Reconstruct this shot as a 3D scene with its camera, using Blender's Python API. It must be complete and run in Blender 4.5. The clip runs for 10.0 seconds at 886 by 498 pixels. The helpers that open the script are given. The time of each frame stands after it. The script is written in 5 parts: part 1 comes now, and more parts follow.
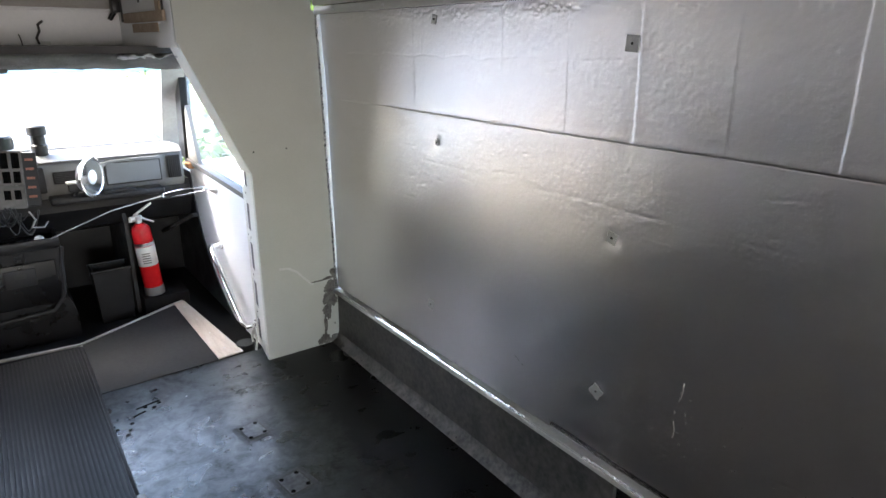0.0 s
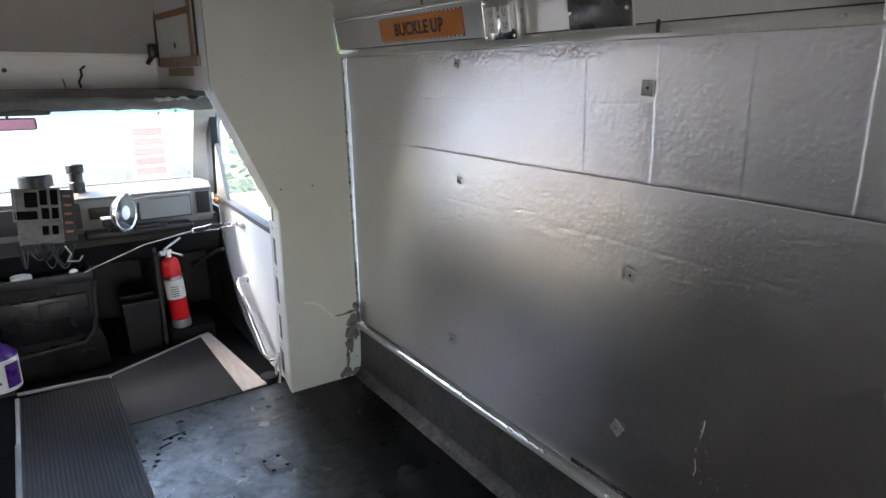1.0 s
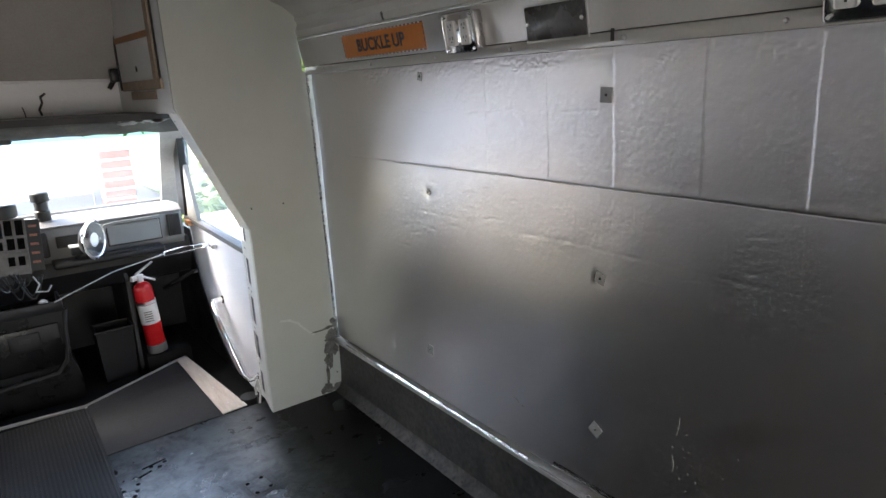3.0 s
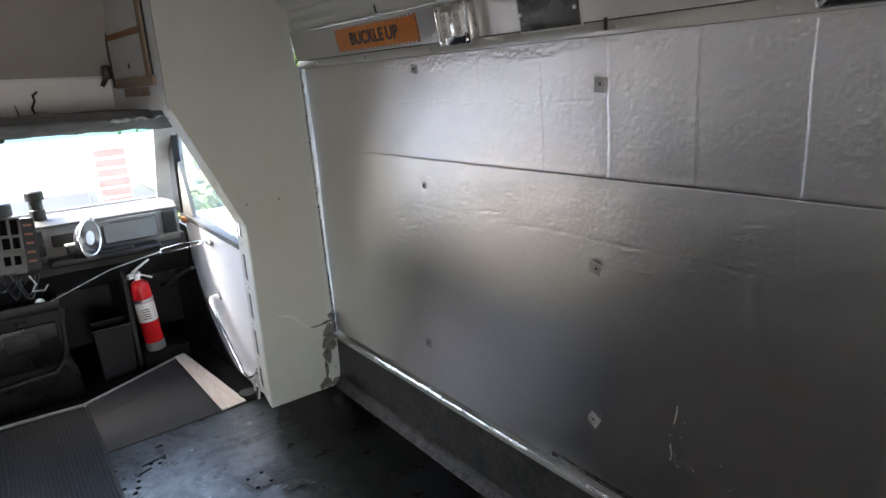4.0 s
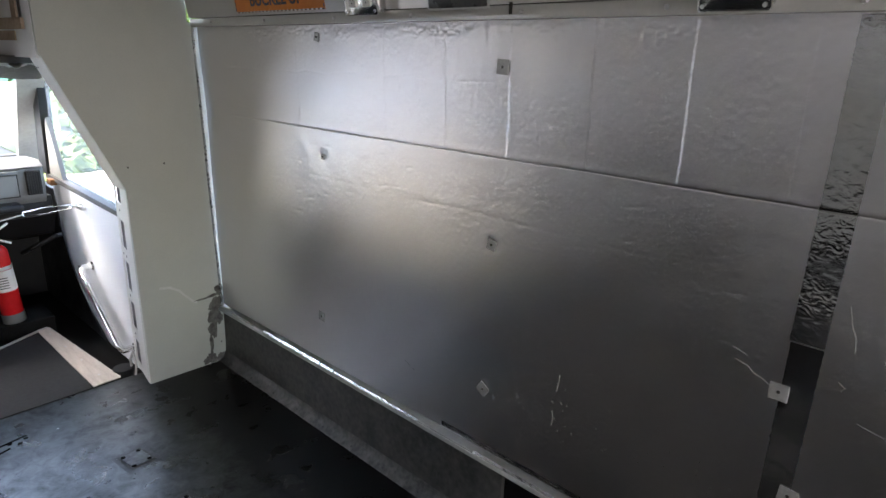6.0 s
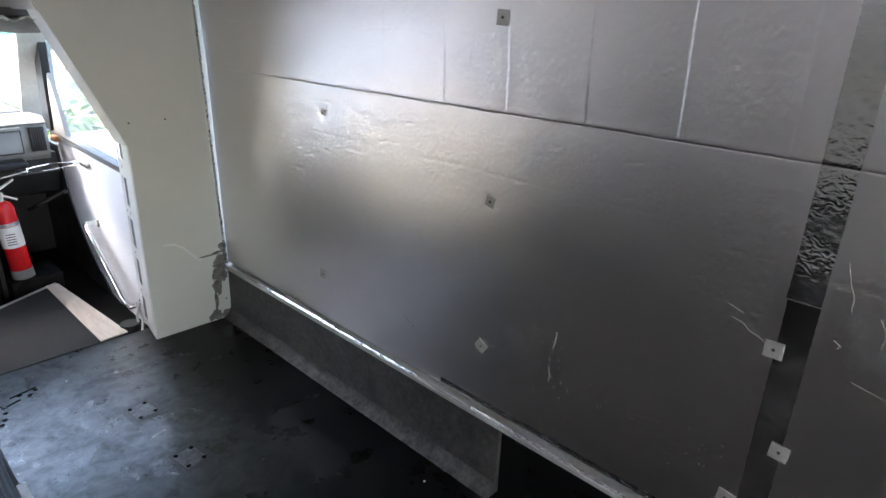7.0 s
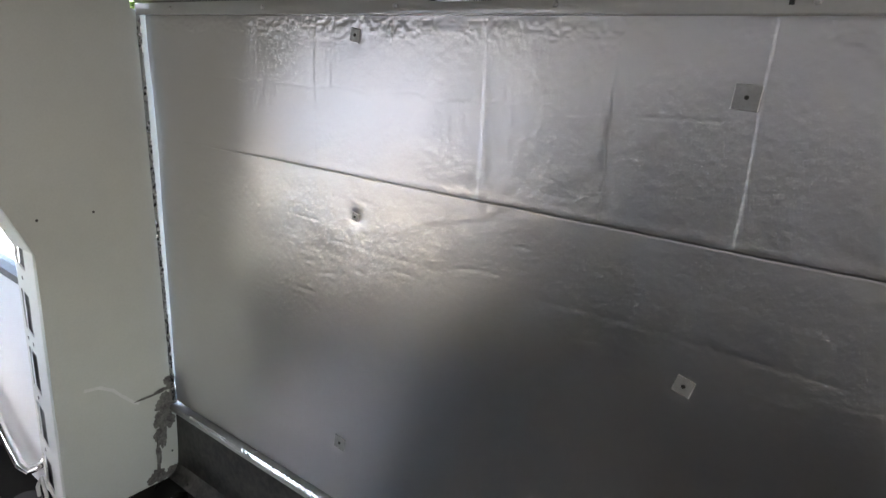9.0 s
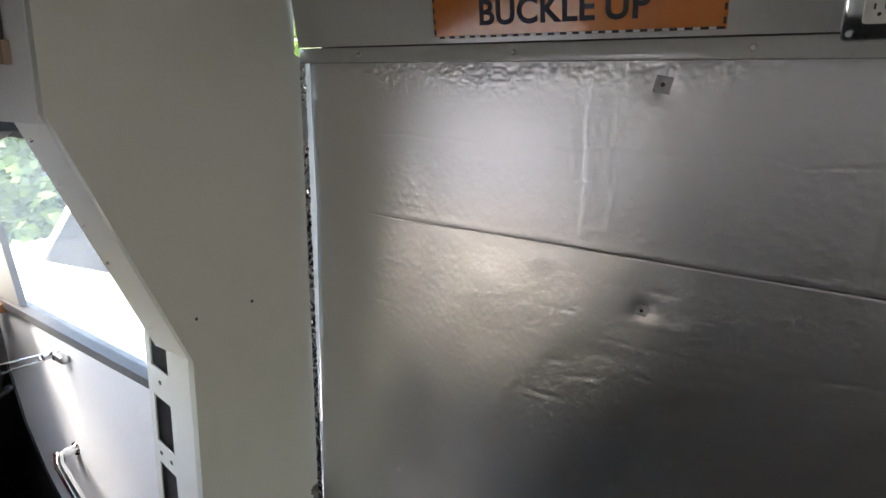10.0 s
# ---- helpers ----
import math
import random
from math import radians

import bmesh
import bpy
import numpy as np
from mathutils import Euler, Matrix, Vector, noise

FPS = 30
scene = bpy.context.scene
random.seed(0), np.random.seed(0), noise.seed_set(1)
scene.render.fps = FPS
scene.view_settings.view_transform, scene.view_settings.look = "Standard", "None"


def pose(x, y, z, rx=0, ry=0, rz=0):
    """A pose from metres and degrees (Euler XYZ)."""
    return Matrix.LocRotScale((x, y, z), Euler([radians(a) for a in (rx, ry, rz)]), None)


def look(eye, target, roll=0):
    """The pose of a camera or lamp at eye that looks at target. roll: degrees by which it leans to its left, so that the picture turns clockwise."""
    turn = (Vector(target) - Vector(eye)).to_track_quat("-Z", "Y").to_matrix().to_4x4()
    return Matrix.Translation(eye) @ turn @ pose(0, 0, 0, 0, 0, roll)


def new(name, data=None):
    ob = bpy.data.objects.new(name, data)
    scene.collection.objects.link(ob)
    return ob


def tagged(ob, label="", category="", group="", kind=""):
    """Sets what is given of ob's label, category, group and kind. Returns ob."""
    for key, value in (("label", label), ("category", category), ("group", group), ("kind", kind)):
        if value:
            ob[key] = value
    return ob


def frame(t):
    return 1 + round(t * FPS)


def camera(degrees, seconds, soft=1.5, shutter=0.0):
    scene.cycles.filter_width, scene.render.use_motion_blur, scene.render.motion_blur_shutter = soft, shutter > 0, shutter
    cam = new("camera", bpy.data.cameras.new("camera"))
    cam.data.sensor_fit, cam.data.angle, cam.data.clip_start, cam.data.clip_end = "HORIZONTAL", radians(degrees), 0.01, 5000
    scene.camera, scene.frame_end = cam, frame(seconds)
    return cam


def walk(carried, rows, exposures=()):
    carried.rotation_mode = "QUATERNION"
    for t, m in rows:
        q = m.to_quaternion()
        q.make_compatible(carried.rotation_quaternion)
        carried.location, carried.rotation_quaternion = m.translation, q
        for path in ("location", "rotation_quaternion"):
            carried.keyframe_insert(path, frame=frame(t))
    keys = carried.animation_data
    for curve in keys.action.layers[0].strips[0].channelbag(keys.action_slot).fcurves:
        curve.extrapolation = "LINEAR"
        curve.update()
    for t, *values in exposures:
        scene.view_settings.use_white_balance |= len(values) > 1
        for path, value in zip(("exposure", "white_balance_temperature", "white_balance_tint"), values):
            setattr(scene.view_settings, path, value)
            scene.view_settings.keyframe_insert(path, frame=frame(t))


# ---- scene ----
cam = camera(71.3, 10.0)
PATH = [
    (0, (0.01, -0.093, 1.447), (1.131, 1.438, 0.815), 0.3),
    (0.5, (-0.039, -0.08, 1.473), (1.15, 1.445, 0.961), 0.1),
    (1, (-0.016, -0.124, 1.471), (1.068, 1.47, 0.94), -0.1),
    (1.5, (-0.023, -0.116, 1.471), (1.041, 1.478, 0.899), -0.5),
    (2, (-0.019, -0.122, 1.484), (1.07, 1.478, 0.979), -2.3),
    (2.5, (-0.009, -0.135, 1.489), (1.128, 1.434, 0.992), -2.0),
    (4, (-0.002, -0.144, 1.483), (1.146, 1.406, 0.954), -3.3),
    (4.5, (-0.013, -0.143, 1.485), (1.14, 1.402, 0.955), -2.8),
    (5, (-0.024, -0.149, 1.483), (1.168, 1.36, 0.933), -0.9),
    (5.5, (-0.029, -0.167, 1.477), (1.307, 1.214, 0.924), 1.7),
    (6, (-0.042, -0.147, 1.466), (1.359, 1.153, 0.876), 1.7),
    (7.5, (0.022, -0.174, 1.446), (1.355, 1.123, 0.71), 1.7),
    (8, (0.061, 0.034, 1.449), (1.399, 1.373, 0.804), 4.1),
    (8.5, (0.101, 0.352, 1.458), (1.585, 1.522, 0.804), 4.9),
    (9, (0.248, 0.67, 1.46), (1.807, 1.794, 0.906), 3.6),
    (9.5, (0.299, 0.988, 1.486), (1.832, 2.168, 0.979), 4.5),
    (10, (0.165, 1.35, 1.49), (1.762, 2.456, 1.015), 1.7),
]
EXPOSURES = [(t, stops, kelvin, 15) for t, stops, kelvin in ((0.0, 4.75, 7000), (1.0, 4.4, 6950), (2.5, 4.32, 7080), (6.2, 4.32, 6980), (7.5, 4.8, 6800), (9.0, 4.55, 7000), (10.0, 4.15, 7300))]
walk(cam, [(t, look(eye, target, roll)) for t, eye, target, roll in PATH], EXPOSURES)

# ---- world and light ----
SUN_EL, SUN_AZ = 54.0, 300.0
world = bpy.data.worlds.new("sky")
scene.world = world
world.use_nodes = True
wn = world.node_tree.nodes
sky = wn.new("ShaderNodeTexSky")
sky.sky_type = "NISHITA"
sky.sun_disc = False
sky.sun_elevation, sky.sun_rotation = radians(SUN_EL), radians(SUN_AZ)
sky.air_density, sky.dust_density = 1.0, 2.4
world.node_tree.links.new(sky.outputs[0], wn["Background"].inputs[0])
wn["Background"].inputs[1].default_value = 0.15

sun = new("sun", bpy.data.lights.new("sun", "SUN"))
sun.data.energy, sun.data.angle, sun.data.color = 0.9, radians(35), (1.0, 0.98, 0.95)
az, el = radians(SUN_AZ), radians(SUN_EL)
sun.matrix_world = look((0, 0, 30), (-30 * math.sin(az) * math.cos(el), -30 * math.cos(az) * math.cos(el), 30 - 30 * math.sin(el)))


def window_light(name, eye, target, w, h, power, color):
    ob = new(name, bpy.data.lights.new(name, "AREA"))
    ob.data.shape, ob.data.size, ob.data.size_y = "RECTANGLE", w, h
    ob.data.energy, ob.data.color = power, color
    ob.matrix_world = look(eye, target)
    return ob


# daylight in the opening of the rear wall
window_light("rear_window_daylight", (0.0, -2.64, 0.92), (0, 0, 0.92), 1.1, 0.9, 1.6, (1.0, 0.96, 0.89))


# ---- materials ----
def mat(name, c1, c2=None, rough=0.5, metal=0.0, scale=6.0, detail=60.0, bump=0.05, rough_var=0.1, spec=0.5, bump_scale=None, stretch=(1, 1, 1), ramp=(0.35, 0.68)):
    """Two-scale noise between two colours, with varied gloss and a fine relief."""
    m = bpy.data.materials.new(name)
    m.use_nodes = True
    nt = m.node_tree
    n, l = nt.nodes, nt.links
    b = n["Principled BSDF"]
    co = n.new("ShaderNodeTexCoord")
    mp = n.new("ShaderNodeMapping")
    mp.inputs["Scale"].default_value = stretch
    l.new(co.outputs["Object"], mp.inputs[0])
    big = n.new("ShaderNodeTexNoise")
    big.inputs["Scale"].default_value, big.inputs["Detail"].default_value, big.inputs["Roughness"].default_value = scale, 6, 0.6
    l.new(mp.outputs[0], big.inputs[0])
    fine = n.new("ShaderNodeTexNoise")
    fine.inputs["Scale"].default_value, fine.inputs["Detail"].default_value = detail, 4
    l.new(mp.outputs[0], fine.inputs[0])
    mix = n.new("ShaderNodeMath")
    mix.operation = "MULTIPLY_ADD"
    mix.inputs[1].default_value = 0.35
    l.new(fine.outputs[0], mix.inputs[0])
    half = n.new("ShaderNodeMath")
    half.operation = "MULTIPLY"
    half.inputs[1].default_value = 0.65
    l.new(big.outputs[0], half.inputs[0])
    l.new(half.outputs[0], mix.inputs[2])
    r = n.new("ShaderNodeValToRGB")
    r.color_ramp.elements[0].position, r.color_ramp.elements[1].position = ramp
    c2 = c2 or tuple(min(1, 1.15 * v) for v in c1)
    r.color_ramp.elements[0].color, r.color_ramp.elements[1].color = (*c1, 1), (*c2, 1)
    l.new(mix.outputs[0], r.inputs[0])
    l.new(r.outputs[0], b.inputs["Base Color"])
    rr = n.new("ShaderNodeMapRange")
    rr.inputs["To Min"].default_value, rr.inputs["To Max"].default_value = max(0.02, rough - rough_var), min(1, rough + rough_var)
    rr.inputs["From Min"].default_value, rr.inputs["From Max"].default_value = 0.3, 0.7
    l.new(big.outputs[0], rr.inputs["Value"])
    l.new(rr.outputs[0], b.inputs["Roughness"])
    b.inputs["Metallic"].default_value = metal
    b.inputs["Specular IOR Level"].default_value = spec
    if bump:
        bp = n.new("ShaderNodeBump")
        bp.inputs["Strength"].default_value, bp.inputs["Distance"].default_value = bump, 0.01
        src = fine
        if bump_scale:
            src = n.new("ShaderNodeTexNoise")
            src.inputs["Scale"].default_value, src.inputs["Detail"].default_value = bump_scale, 3
            l.new(mp.outputs[0], src.inputs[0])
        l.new(src.outputs[0], bp.inputs["Height"])
        l.new(bp.outputs[0], b.inputs["Normal"])
    return m


def glass_mat(name, tint, gloss, haze=0.0):
    m = bpy.data.materials.new(name)
    m.use_nodes = True
    n, l = m.node_tree.nodes, m.node_tree.links
    n.remove(n["Principled BSDF"])
    t, g, mx = n.new("ShaderNodeBsdfTransparent"), n.new("ShaderNodeBsdfGlossy"), n.new("ShaderNodeMixShader")
    t.inputs[0].default_value = (*tint, 1)
    g.inputs["Roughness"].default_value = 0.03
    mx.inputs[0].default_value = gloss
    l.new(t.outputs[0], mx.inputs[1])
    l.new(g.outputs[0], mx.inputs[2])
    # a film of dust that scatters some of the light
    d, dx = n.new("ShaderNodeBsdfTranslucent"), n.new("ShaderNodeMixShader")
    d.inputs[0].default_value = (0.85, 0.87, 0.86, 1)
    dx.inputs[0].default_value = haze
    l.new(mx.outputs[0], dx.inputs[1])
    l.new(d.outputs[0], dx.inputs[2])
    l.new(dx.outputs[0], n["Material Output"].inputs[0])
    return m


M = {}
M["foil"] = mat("foil_facing", (0.775, 0.757, 0.775), (0.80, 0.782, 0.80), rough=0.375, metal=1.0, scale=5, detail=90, bump=0.075, rough_var=0.0, bump_scale=88)
# foil: a rough reflector; fine horizontal ripples of the rolled foil spread the gloss up and down
fn, fl = M["foil"].node_tree.nodes, M["foil"].node_tree.links
fp = fn["Principled BSDF"]
foil_gloss = fn.new("ShaderNodeBsdfAnisotropic")
foil_gloss.distribution = "BECKMANN"
for a, b in (("Base Color", "Color"), ("Normal", "Normal"), ("Roughness", "Roughness")):
    fl.new(fp.inputs[a].links[0].from_socket, foil_gloss.inputs[b])
grain_dir = fn.new("ShaderNodeCombineXYZ")
grain_dir.inputs[2].default_value = 1.0
foil_gloss.inputs["Anisotropy"].default_value = -0.2
fl.new(grain_dir.outputs[0], foil_gloss.inputs["Tangent"])
fl.new(foil_gloss.outputs[0], fn["Material Output"].inputs[0])
fn.remove(fp)
M["tape"] = mat("foil_tape", (0.46, 0.465, 0.47), (0.58, 0.585, 0.59), rough=0.2, metal=1.0, scale=8, detail=70, bump=0.06, rough_var=0.05, bump_scale=60)
M["panel"] = mat("painted_fibreglass", (0.43, 0.455, 0.41), (0.485, 0.51, 0.46), rough=0.42, scale=3, detail=160, bump=0.02, rough_var=0.06)
M["white"] = mat("white_paint", (0.66, 0.67, 0.67), (0.74, 0.74, 0.73), rough=0.45, scale=4, detail=90, bump=0.03)
M["taupe"] = mat("taupe_header_paint", (0.34, 0.325, 0.30), (0.42, 0.405, 0.375), rough=0.5, scale=3, detail=110, bump=0.03)
M["sidewall"] = mat("side_wall_paint", (0.50, 0.50, 0.495), (0.56, 0.56, 0.555), rough=0.5, scale=4, detail=90, bump=0.03)
M["doorskin"] = mat("pale_door_paint", (0.70, 0.71, 0.735), (0.76, 0.77, 0.79), rough=0.4, scale=4, detail=90, bump=0.02)
M["panelgrey"] = mat("taupe_switch_plate", (0.05, 0.046, 0.043), (0.10, 0.094, 0.088), rough=0.45, metal=0.2, scale=14, detail=60, bump=0.05)
M["legend"] = mat("faded_red_print", (0.10, 0.028, 0.018), (0.26, 0.09, 0.05), rough=0.5, scale=90, detail=200, bump=0.0)
M["void"] = mat("dark_opening", (0.002, 0.002, 0.002), (0.004, 0.004, 0.004), rough=0.9, bump=0.0, spec=0.02)
M["smokechrome"] = mat("dull_chrome", (0.30, 0.30, 0.305), (0.52, 0.52, 0.52), rough=0.34, metal=1.0, scale=26, detail=90, bump=0.08)
M["header"] = mat("header_paint", (0.47, 0.47, 0.445), (0.53, 0.525, 0.50), rough=0.12, scale=3, detail=120, bump=0.01, rough_var=0.03, spec=0.75)
M["ceil"] = mat("ceiling_paint", (0.58, 0.58, 0.55), (0.64, 0.64, 0.61), rough=0.5, scale=3, detail=140, bump=0.03)
M["rubber"] = mat("black_rubber_floor", (0.0045, 0.005, 0.0054), (0.0065, 0.0072, 0.0078), rough=0.30, scale=7, detail=70, bump=0.045, rough_var=0.06, bump_scale=120, spec=0.55)
# cloudy film; its bluish tint and raised specular also paint the windscreen's sheen
rn, rl = M["rubber"].node_tree.nodes, M["rubber"].node_tree.links
rp = rn["Principled BSDF"]
sheen_clouds = []
for sc, dt in ((5.0, 5), (19.0, 5)):
    q = rn.new("ShaderNodeTexNoise")
    q.inputs["Scale"].default_value, q.inputs["Detail"].default_value, q.inputs["Roughness"].default_value, q.inputs["Distortion"].default_value = sc, dt, 0.68, 0.6
    rl.new(rn["Texture Coordinate"].outputs["Object"], q.inputs[0])
    sheen_clouds.append(q)
fa = rn.new("ShaderNodeMath")
fa.operation = "ADD"
rl.new(sheen_clouds[0].outputs[0], fa.inputs[0])
rl.new(sheen_clouds[1].outputs[0], fa.inputs[1])
ff = rn.new("ShaderNodeMapRange")
for k, v in (("From Min", 0.66), ("From Max", 1.15), ("To Min", 0.0), ("To Max", 1.0)):
    ff.inputs[k].default_value = v
rl.new(fa.outputs[0], ff.inputs["Value"])
# the painted sheen fades out towards the side wall
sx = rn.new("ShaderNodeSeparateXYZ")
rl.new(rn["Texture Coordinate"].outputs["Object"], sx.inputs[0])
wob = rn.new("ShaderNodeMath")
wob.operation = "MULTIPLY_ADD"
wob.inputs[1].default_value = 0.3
rl.new(sheen_clouds[0].outputs[0], wob.inputs[0])
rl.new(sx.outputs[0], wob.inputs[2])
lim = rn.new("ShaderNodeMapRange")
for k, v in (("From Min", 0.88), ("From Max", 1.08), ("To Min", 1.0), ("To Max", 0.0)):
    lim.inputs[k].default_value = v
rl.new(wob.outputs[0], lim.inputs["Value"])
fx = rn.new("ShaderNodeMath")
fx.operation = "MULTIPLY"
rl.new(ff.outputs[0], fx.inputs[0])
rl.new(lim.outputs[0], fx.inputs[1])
# and towards the rear, which keeps the foil's lower reflection dark
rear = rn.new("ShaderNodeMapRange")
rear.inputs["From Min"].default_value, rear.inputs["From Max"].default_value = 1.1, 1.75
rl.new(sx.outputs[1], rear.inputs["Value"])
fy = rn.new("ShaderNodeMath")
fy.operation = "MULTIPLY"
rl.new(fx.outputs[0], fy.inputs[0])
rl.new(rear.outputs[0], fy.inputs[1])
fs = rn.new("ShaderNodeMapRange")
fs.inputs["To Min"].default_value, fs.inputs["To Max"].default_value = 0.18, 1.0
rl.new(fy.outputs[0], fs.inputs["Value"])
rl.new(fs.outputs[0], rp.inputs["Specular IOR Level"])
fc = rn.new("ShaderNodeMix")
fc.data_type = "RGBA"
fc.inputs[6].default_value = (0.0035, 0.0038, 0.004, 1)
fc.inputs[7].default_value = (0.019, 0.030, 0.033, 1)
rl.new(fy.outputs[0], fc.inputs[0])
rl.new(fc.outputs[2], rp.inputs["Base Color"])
M["sheet"] = mat("grey_rubber_sheet", (0.020, 0.0205, 0.021), (0.036, 0.036, 0.037), rough=0.6, scale=4, detail=60, bump=0.06, bump_scale=120, spec=0.15)
M["rib"] = mat("ribbed_rubber", (0.010, 0.0105, 0.011), (0.030, 0.031, 0.033), rough=0.45, scale=3, detail=50, bump=0.05, stretch=(1, 0.3, 1), spec=0.12)
M["base"] = mat("worn_base_rubber", (0.011, 0.011, 0.0105), (0.10, 0.095, 0.086), rough=0.42, scale=9, detail=50, bump=0.12, ramp=(0.4, 0.75))
M["alu"] = mat("painted_rail", (0.36, 0.36, 0.345), (0.48, 0.48, 0.46), rough=0.4, metal=0.3, scale=10, detail=90, bump=0.05)
M["steel"] = mat("galvanised_steel", (0.55, 0.55, 0.55), (0.7, 0.7, 0.7), rough=0.3, metal=1.0, scale=20, detail=150, bump=0.03)
M["washer"] = mat("dull_galvanised_washer", (0.34, 0.34, 0.34), (0.48, 0.48, 0.48), rough=0.45, metal=0.4, scale=30, detail=150, bump=0.05)
M["smoke"] = mat("dark_grey_cover", (0.05, 0.05, 0.05), (0.10, 0.10, 0.098), rough=0.28, scale=14, detail=90, bump=0.04)
M["liner"] = mat("torn_grey_liner", (0.10, 0.10, 0.098), (0.42, 0.42, 0.41), rough=0.7, scale=16, detail=60, bump=0.2)
M["brighttape"] = mat("bright_foil_tape", (0.46, 0.48, 0.50), (0.6, 0.62, 0.64), rough=0.26, metal=1.0, scale=20, detail=90, bump=0.1, rough_var=0.05)
M["dirtyfoot"] = mat("dirty_cove_foot", (0.010, 0.010, 0.0095), (0.095, 0.09, 0.08), rough=0.6, scale=16, detail=60, bump=0.2, ramp=(0.38, 0.7))
M["mirrortape"] = mat("smooth_foil_tape", (0.36, 0.365, 0.375), (0.42, 0.425, 0.435), rough=0.16, metal=1.0, scale=6, detail=50, bump=0.01, rough_var=0.03)
M["chrome"] = mat("chrome", (0.75, 0.75, 0.76), (0.85, 0.85, 0.85), rough=0.12, metal=1.0, scale=12, detail=100, bump=0.0, rough_var=0.04)
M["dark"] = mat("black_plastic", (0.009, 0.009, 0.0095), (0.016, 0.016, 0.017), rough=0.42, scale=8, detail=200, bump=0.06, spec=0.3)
M["coverblack"] = mat("gloss_black_plastic", (0.003, 0.003, 0.0033), (0.007, 0.007, 0.0075), rough=0.3, scale=8, detail=200, bump=0.05, spec=0.3)
M["dgrey"] = mat("dark_grey_plastic", (0.022, 0.022, 0.022), (0.038, 0.038, 0.038), rough=0.5, scale=8, detail=200, bump=0.06, spec=0.25)
M["carpet"] = mat("black_carpet", (0.006, 0.006, 0.006), (0.014, 0.0135, 0.0135), rough=0.95, scale=9, detail=300, bump=0.3, spec=0.1)
M["dash"] = mat("grey_dash_plastic", (0.15, 0.152, 0.148), (0.19, 0.192, 0.187), rough=0.5, scale=5, detail=240, bump=0.06)
M["dashtop"] = mat("pale_dash_top", (0.10, 0.10, 0.098), (0.13, 0.13, 0.127), rough=0.55, scale=5, detail=240, bump=0.06)
M["red"] = mat("red_enamel", (0.52, 0.012, 0.015), (0.60, 0.018, 0.02), rough=0.25, scale=6, detail=60, bump=0.0, rough_var=0.05)
M["labelw"] = mat("white_label", (0.62, 0.62, 0.60), (0.72, 0.72, 0.70), rough=0.45, scale=12, detail=80, bump=0.0)
M["ink"] = mat("dark_ink", (0.02, 0.02, 0.02), (0.035, 0.035, 0.03), rough=0.5, scale=20, detail=90, bump=0.0)
M["orange"] = mat("orange_sign", (0.56, 0.17, 0.03), (0.66, 0.22, 0.04), rough=0.12, scale=5, detail=60, bump=0.0, rough_var=0.03, spec=0.75)
M["purple"] = mat("purple_paint", (0.05, 0.012, 0.14), (0.07, 0.02, 0.18), rough=0.3, scale=6, detail=60, bump=0.0)
M["wood"] = mat("bare_plywood", (0.46, 0.39, 0.33), (0.66, 0.59, 0.53), rough=0.65, scale=6, detail=60, bump=0.08, stretch=(8, 1, 1))
M["cutwood"] = mat("torn_board_edge", (0.24, 0.17, 0.12), (0.42, 0.33, 0.25), rough=0.8, scale=14, detail=70, bump=0.3)
M["brown"] = mat("brown_wood_strip", (0.30, 0.13, 0.05), (0.40, 0.19, 0.08), rough=0.6, scale=10, detail=60, bump=0.08)
M["fabric"] = mat("grey_headliner", (0.05, 0.048, 0.046), (0.12, 0.117, 0.112), rough=0.95, scale=7, detail=120, bump=0.25, spec=0.1)
M["stain"] = mat("dark_adhesive_stain", (0.028, 0.026, 0.023), (0.20, 0.20, 0.18), rough=0.7, scale=34, detail=140, bump=0.15)
M["caulk"] = mat("grey_scuff", (0.50, 0.52, 0.485), (0.60, 0.61, 0.59), rough=0.6, scale=20, detail=80, bump=0.1)
M["glass"] = glass_mat("clear_glass", (0.93, 0.96, 0.95), 0.05, 0.015)
M["dustyglass"] = glass_mat("dusty_side_glass", (0.84, 0.855, 0.85), 0.05, 0.08)
M["tint"] = glass_mat("blue_tint_glass", (0.55, 0.75, 0.85), 0.05)
# dark pink base colour stands in for what the mirror reflects
M["mirror"] = mat("mirror_painted_reflection", (0.030, 0.019, 0.028), (0.055, 0.030, 0.048), rough=0.12, metal=1.0, bump=0.0, rough_var=0.02)
M["asphalt"] = mat("asphalt", (0.038, 0.042, 0.050), (0.062, 0.067, 0.078), rough=0.9, scale=0.4, detail=30, bump=0.2)
M["grass"] = mat("lawn", (0.05, 0.09, 0.025), (0.09, 0.14, 0.04), rough=0.9, scale=0.7, detail=20, bump=0.3)
M["leaf"] = mat("leaves", (0.09, 0.145, 0.028), (0.15, 0.215, 0.045), rough=0.6, scale=1.5, detail=12, bump=0.0)
M["bark"] = mat("bark", (0.09, 0.065, 0.045), (0.16, 0.12, 0.09), rough=0.9, scale=5, detail=40, bump=0.5)
M["brick"] = mat("red_brick", (0.24, 0.085, 0.06), (0.33, 0.13, 0.095), rough=0.85, scale=3, detail=30, bump=0.1)
M["facade"] = mat("pale_stucco", (0.77, 0.745, 0.70), (0.84, 0.815, 0.77), rough=0.85, scale=0.8, detail=20, bump=0.1)
M["tyre"] = mat("tyre", (0.02, 0.02, 0.02), (0.03, 0.03, 0.03), rough=0.8, bump=0.1)
M["carwhite"] = mat("white_car_paint", (0.7, 0.7, 0.7), (0.75, 0.75, 0.75), rough=0.25, bump=0.0)

